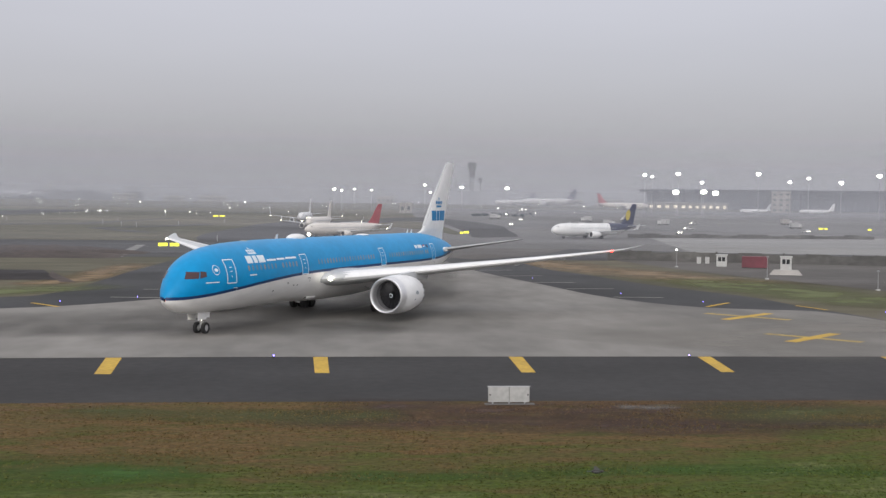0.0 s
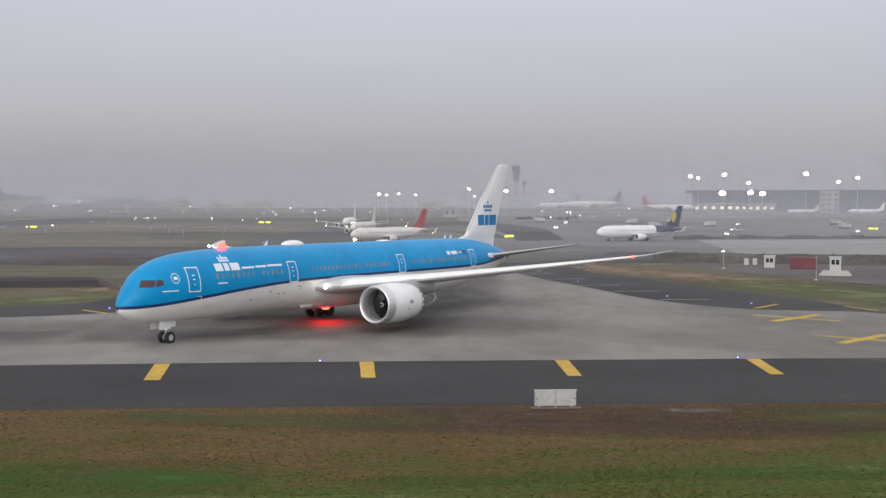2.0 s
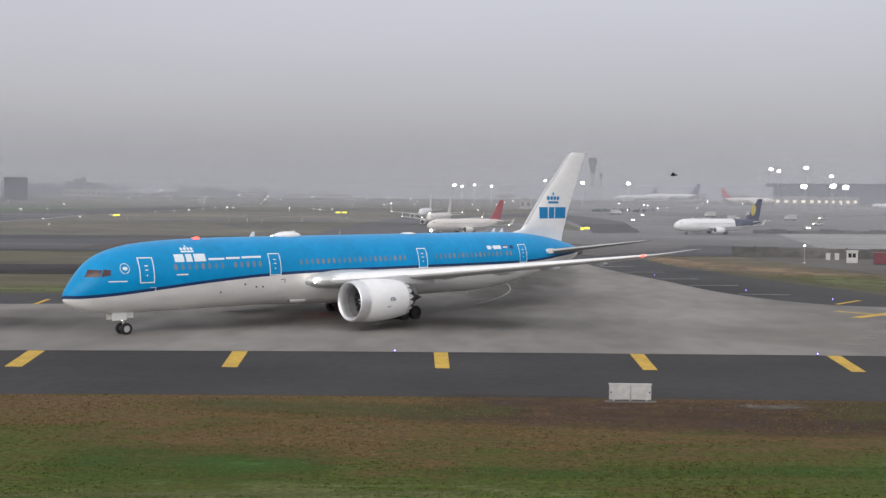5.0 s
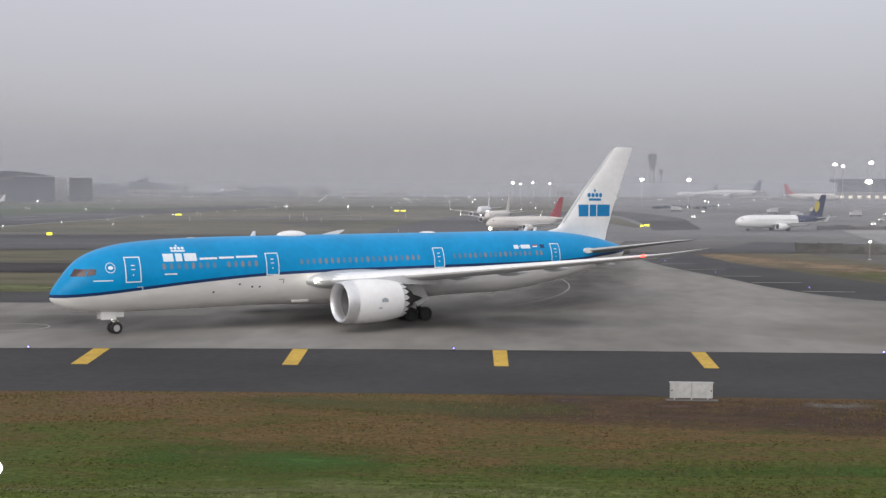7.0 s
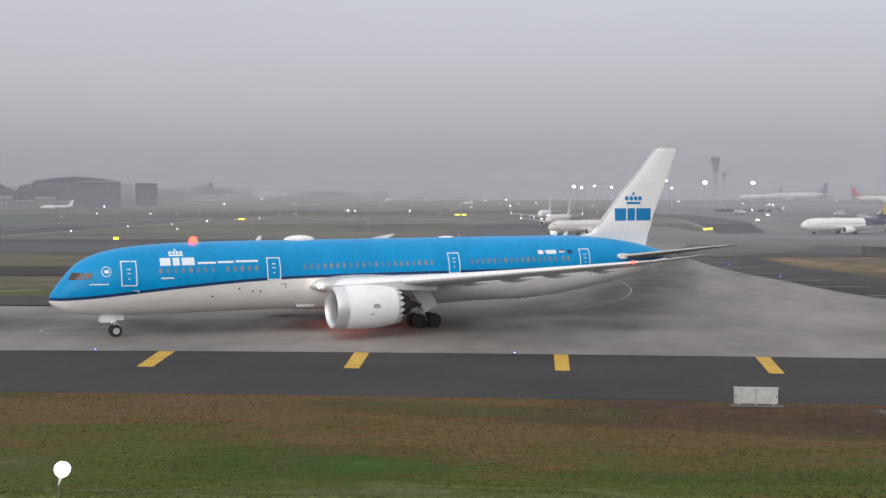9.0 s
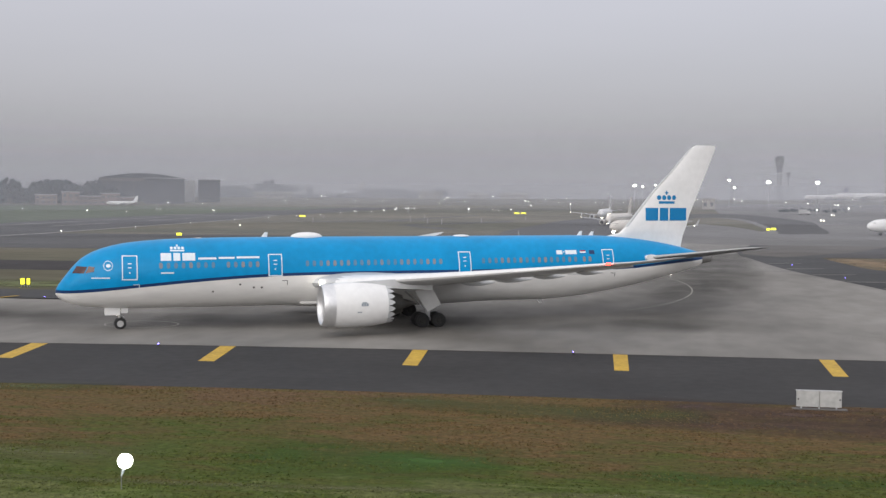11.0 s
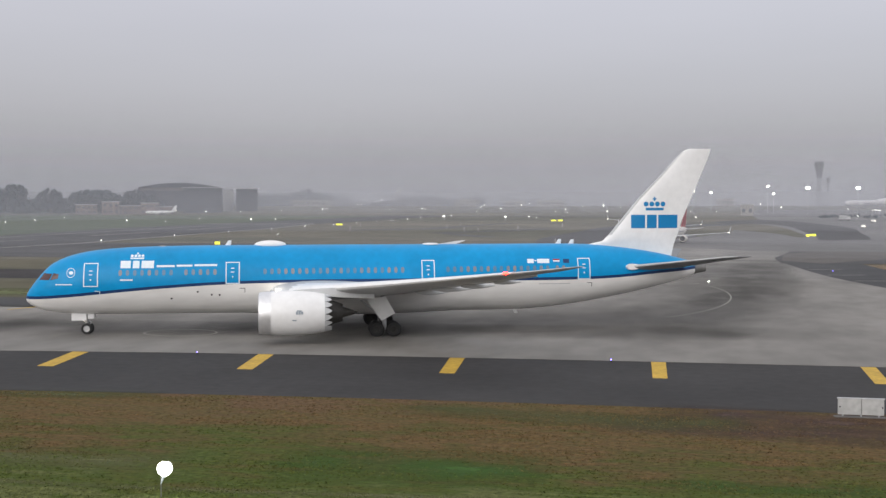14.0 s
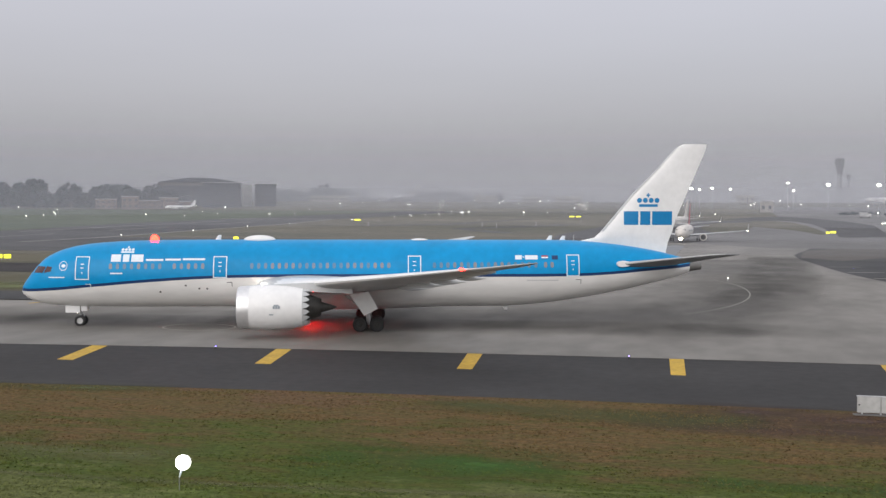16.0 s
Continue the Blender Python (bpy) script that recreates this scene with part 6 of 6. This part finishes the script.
# long boundary wall with posts, and the bank behind it
ob = tagged(new("boundary_wall"), "long grey cement boundary wall with posts", "wall", kind="structure")
a, b = Vector((57, 243)), Vector((190, 197))
d = (b - a).normalized()
length = (b - a).length
ob.matrix_basis = Matrix.Translation((a.x, a.y, 0.0)) @ Matrix.Rotation(math.atan2(d.y, d.x), 4, "Z")
n = int(length / 4.5)
for i in range(n):
    part("wall_panel", boxed(i * 4.5 + 0.2, i * 4.5 + 4.3, -0.10, 0.10, 0, 1.95 + 0.16 * math.sin(i * 2.3)), YARD_WALL, ob)
    part("wall_post", boxed(i * 4.5 - 0.2, i * 4.5 + 0.2, -0.13, 0.13, 0, 2.15 + 0.1 * math.sin(i * 1.7)), YARD_WALL, ob)
ob = tagged(new("boundary_wall"), "low dark wall along the apron edge", "wall", kind="structure")
for i in range(16):
    part("wall_panel", boxed(104 + i * 6.0, 104 + i * 6.0 + 5.8, 413 + i * 0.4, 413.4 + i * 0.4, 0, 1.35 + 0.3 * math.sin(i * 1.9)), YARD_WALL, ob)
for x, y, sx, sy, h in ((-58, 240, 15, 9, 1.3), (-66, 262, 20, 10, 1.6), (-50, 256, 9, 8, 0.9)):
    bm = bmesh.new()
    rows = []
    for i in range(15):
        row = []
        for j in range(11):
            u, v = i / 7 - 1, j / 5 - 1
            z = h * max(0, 1 - u * u) * max(0, 1 - v * v) * (0.8 + 0.5 * noise.noise((x + u * 4, y + v * 4, 0)))
            row.append(bm.verts.new((x + sx * u, y + sy * v, z - 0.02)))
        rows.append(row)
    for p, q in zip(rows, rows[1:]):
        for j in range(10):
            bm.faces.new((p[j], q[j], q[j + 1], p[j + 1]))
    tagged(part("earth_mound", bm, EARTH), "low mound of dark dug earth on grass", "earth mound", "earth mounds")
sheet("dark_patch", [(-150, 191), (-47.7, 192.2), (-39.8, 168.2), (-150, 166.5)], 0.03, PIT, "square patch of wet black earth in grass", category="bare earth")
sheet("dark_patch", [(-46.2, 191.5), (-44.6, 185.5), (-36.4, 163.9), (-38.6, 164.2), (-43.6, 178)], 0.032, EARTH, "bare dark earth bank beside the asphalt patch", category="bare earth")
sheet("concrete_ramp", [(-46.0, 237), (-43.6, 237), (-49.6, 302), (-51.9, 302)], 0.08, PALE_YARD, "narrow pale concrete ramp", category="ramp")
for pts in ([(-64, 420), (-94, 476), (-60, 560), (-66, 580), (-103, 480), (-72, 418)], [(-150, 520), (-120, 560), (-105, 760), (-112, 762), (-128, 565), (-158, 528)]):
    sheet("drain", pts, 0.05, FAR_ASPHALT, "dark drainage channel across the grass", category="drain")
# runway lines, and pale streaks that put wet reflections into the surface colour
for line, half in (([(-183, 288), (-181, 328), (-192, 441), (-202, 558), (-226, 701)], 0.8), ([(-243, 382), (-250, 452), (-255, 508), (-264, 620)], 0.7), ([(-300, 697), (-268, 700), (-228, 708)], 4.0), ([(-214, 300), (-216, 360)], 0.5), ([(-222, 410), (-226, 470)], 0.6), ([(-231, 520), (-238, 600)], 0.7)):
    pts = [Vector(p) for p in line]
    off = Vector((0, half)) if abs(pts[-1].y - pts[0].y) < 30 else Vector((half, 0))
    sheet("runway_streak", [tuple(p + off) for p in pts] + [tuple(p - off) for p in reversed(pts)], 0.075, PALE_LINE_AND_SHEEN, "pale streak for the runway's lines and wet reflections", category="road marking")


def truck(label, w, body):
    ob = thing("truck", label, "truck", "apron vehicles")
    part("cargo_box", boxed(-2.6, 1.4, -1.1, 1.1, 0.75, 3.0, bevel=0.05), body, ob)
    part("cab", boxed(1.5, 3.1, -1.05, 1.05, 0.6, 2.3, bevel=0.12), HUT_WHITE, ob)
    part("windscreen", boxed(3.1, 3.13, -0.9, 0.9, 1.4, 2.1), GLASS, ob)
    part("chassis", boxed(-2.5, 3.0, -0.8, 0.8, 0.45, 0.75), BLACK, ob)
    for x in (-1.6, 2.2):
        for s in (-1, 1):
            part("wheel", tube(bmesh.new(), (x, s * 0.82, 0.45), (x, s * 1.08, 0.45), 0.45, n=14), RUBBER, ob)
    return ob


def car():
    ob = thing("car", "small pale service car with lit headlights on apron", "car", "apron vehicles")
    bm = bmesh.new()
    prof = [(-2.0, 0.35), (-2.05, 0.9), (-1.3, 1.0), (-0.8, 1.48), (0.6, 1.5), (1.15, 1.0), (2.0, 0.85), (2.1, 0.35)]
    sides = [[bm.verts.new((x, s * 0.85, zz)) for x, zz in prof] for s in (-1, 1)]
    bm.faces.new(sides[0])
    bm.faces.new(sides[1][::-1])
    for i in range(len(prof)):
        k = (i + 1) % len(prof)
        bm.faces.new((sides[0][i], sides[1][i], sides[1][k], sides[0][k]))
    part("body", bm, HUT_WHITE, ob, smooth=False)
    for s in (-1, 1):
        part("side_window", boxed(-0.95, 0.8, s * 0.86 - 0.01, s * 0.86 + 0.01, 1.02, 1.4), GLASS, ob)
        part("headlight", ball(bmesh.new(), (2.05, s * 0.6, 0.7), 0.16, u=8, v=6), LAMP_WARM, ob)
        for x in (-1.3, 1.35):
            part("wheel", tube(bmesh.new(), (x, s * 0.7, 0.33), (x, s * 0.88, 0.33), 0.33, n=12), RUBBER, ob)
    return ob


rng = random.Random(21)
for px, py, turn in ((118, 560, 20), (196, 690, 160), (150, 640, -15), (250, 620, 10), (172, 800, 170), (300, 760, 15), (215, 860, 185), (120, 900, 0)):
    x, y = laid(px, py)
    truck("white box truck parked on the hazy apron", 2.2, PALE_SHEET if rng.random() < 0.7 else BUILDING).matrix_basis = pose(x, y, ground_z(y) + 0.09, 0, 0, turn)
for px, py, turn in ((92, 620, -100), (140, 470, -95), (172, 560, 185), (215, 520, -80), (230, 740, 200), (128, 820, -90)):
    x, y = laid(px, py)
    car().matrix_basis = pose(x, y, ground_z(y) + 0.09, 0, 0, turn)
for px, py in ((-96, 520), (-86, 500), (-74, 540), (-112, 560), (-60, 610), (-120, 640), (-150, 520), (-35, 335), (-170, 610)):
    x, y = laid(px, py)
    ob = thing("marker_post", "thin white marker post standing in grass", "marker post", "marker posts", at=pose(x, y, ground_z(y)))
    part("post", tube(bmesh.new(), (0, 0, 0), (0, 0, 1.7), 0.10, 0.08, 8), BOARD, ob)
    part("cap", tube(bmesh.new(), (0, 0, 1.7), (0, 0, 1.85), 0.14, 0.11, 8), GEAR, ob)
# low scrub along the apron's far edge
bm = bmesh.new()
rg = random.Random(31)
for i in range(60):
    az, dd = rg.uniform(6.5, 9.5), rg.uniform(700, 760)
    x, y, _ = spot(az, 0, dd)
    s = rg.uniform(0.35, 0.8)
    bmesh.ops.create_icosphere(bm, subdivisions=1, radius=1, matrix=Matrix.Translation((x, y, ground_z(y) + s * 0.5)) @ Euler((rg.random() * 3, rg.random() * 3, 0)).to_matrix().to_4x4() @ Matrix.Diagonal((s * 2.2, s, s * 0.8, 1)))
tagged(part("scrub", bm, FOLIAGE, smooth=False), "low dark scrub along the apron edge", "scrub", kind="stuff")
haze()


# ---- birds ----
FEATHER = mat("dark_brown_feathers", (0.045, 0.042, 0.040), 0.8, grain=0.3, scale=20)


def bird(scale, lift):
    ob = thing("bird", "dark bird in flight with spread wings", "bird", "flying birds")
    body = bmesh.new()
    ball(body, (0, 0, 0), 0.075 * scale, (2.2, 1, 0.9), 12, 8)
    part("body", body, FEATHER, ob)
    head = bmesh.new()
    ball(head, (-0.19 * scale, 0, 0.02 * scale), 0.05 * scale, (1.2, 1, 1), 10, 7)
    tube(head, (-0.23 * scale, 0, 0.015 * scale), (-0.30 * scale, 0, 0.0), 0.018 * scale, 0.004 * scale, 6)
    part("head", head, FEATHER, ob)
    for s in (-1, 1):
        st = [((-0.10 * scale, s * 0.04 * scale, 0.01), 0.20 * scale, 0.02 * scale, False), ((-0.12 * scale, s * 0.22 * scale, lift * 0.12 * scale), 0.19 * scale, 0.014 * scale, False), ((0.0, s * 0.46 * scale, lift * 0.24 * scale), 0.08 * scale, 0.008 * scale, False)]
        part("wing", foil(bmesh.new(), st, 5), FEATHER, ob)
    part("tail", foil(bmesh.new(), [((0.14 * scale, -0.05 * scale, 0), 0.16 * scale, 0.01 * scale, False), ((0.14 * scale, 0.05 * scale, 0), 0.16 * scale, 0.01 * scale, False)], 4), BLACK, ob)
    return ob


bird_high, bird_low, bird_first = bird(1.0, 0.6), bird(1.0, -0.8), bird(0.9, 0.3)


FLASHES = (0.53, 1.97, 3.43, 4.83, 6.25, 7.57, 9.0, 10.4, 11.85, 13.27, 14.73, 16.0)


def motions():
    walk(plane, [(t, pose(x, y, 0, 0, 0, turn)) for t, x, y, turn in TAXI])
    walk(jet_a, [(t, pose(x, y, 0.07, 0, 0, turn)) for t, x, y, turn in ((0, -11.2, 372, 45), (8.5, -10.1, 369, 45), (11.5, -9.2, 362, 55), (13, -8.2, 356, 67), (14, -7.3, 350, 74), (15, -6.0, 340, 81), (16, -4.7, 329, 86))])
    # birds cross quickly and fly on past the edges of the view
    for ob, d, turn, rows in ((bird_high, 72, 180, ((0, -130, 6.0), (3.2, -18.91, 2.2), (3.5, -13.66, 1.77), (4.0, -6.16, 0.91), (4.2, -3.3, 0.7), (8, 60, 6), (16, 120, 8))),
                              (bird_low, 26, 0, ((0, 80, -8), (2.8, 16.05, -13.3), (3.0, 10.41, -13.2), (3.2, 3.87, -12.95), (3.4, -2.73, -12.9), (3.6, -10.1, -12.85), (3.8, -17.45, -12.85), (8, -140, -6), (16, -160, -4))),
                              (bird_first, 34, 180, ((0, 12.8, -12.9), (0.1, 14.5, -13.4), (0.5, 22, -14.5), (4, 80, -8), (16, 140, -4)))):
        walk(ob, [(t, pose(*spot(az, el, d), 0, 0, turn - az)) for t, az, el in rows])
    # the beacons' lit sides roll out of the skin once for every flash
    for drum, x, z in beacons:
        rows, turns = [(0.0, 180)], 0
        for f in FLASHES:
            for dt, a in ((-0.2, 180), (-0.145, 262), (-0.09, 345), (0.09, 375), (0.145, 458), (0.2, 540)):
                if 0 < f + dt < 15.99:
                    rows.append((f + dt, a + 360 * turns))
            turns += 1
        rows.append((16.0, 360 * turns))
        walk(drum, [(t, pose(x, 0, z, a, 0, 0)) for t, a in rows])
    # wheels roll with the way gone
    spots = [(t, Vector((x, y)), turn) for t, x, y, turn in TAXI]
    for ob, x, y, z in wheels:
        gone, rows, last = 0.0, [], None
        steps = []
        for (t0, p0, a0), (t1, p1, a1) in zip(spots, spots[1:]):
            for k in range(max(1, round((t1 - t0) / 0.2))):
                u = k / max(1, round((t1 - t0) / 0.2))
                steps.append((t0 + (t1 - t0) * u, p0.lerp(p1, u), a0 + (a1 - a0) * u))
        steps.append(spots[-1])
        for t, p, a in steps:
            c, s = math.cos(radians(a)), math.sin(radians(a))
            at = p + Vector((c * x - s * y, s * x + c * y))
            if last is not None:
                gone += (at - last).length
            last = at
            rows.append((t, pose(x, y, z, 0, -math.degrees(gone / z), 0)))
        walk(ob, rows)


motions()
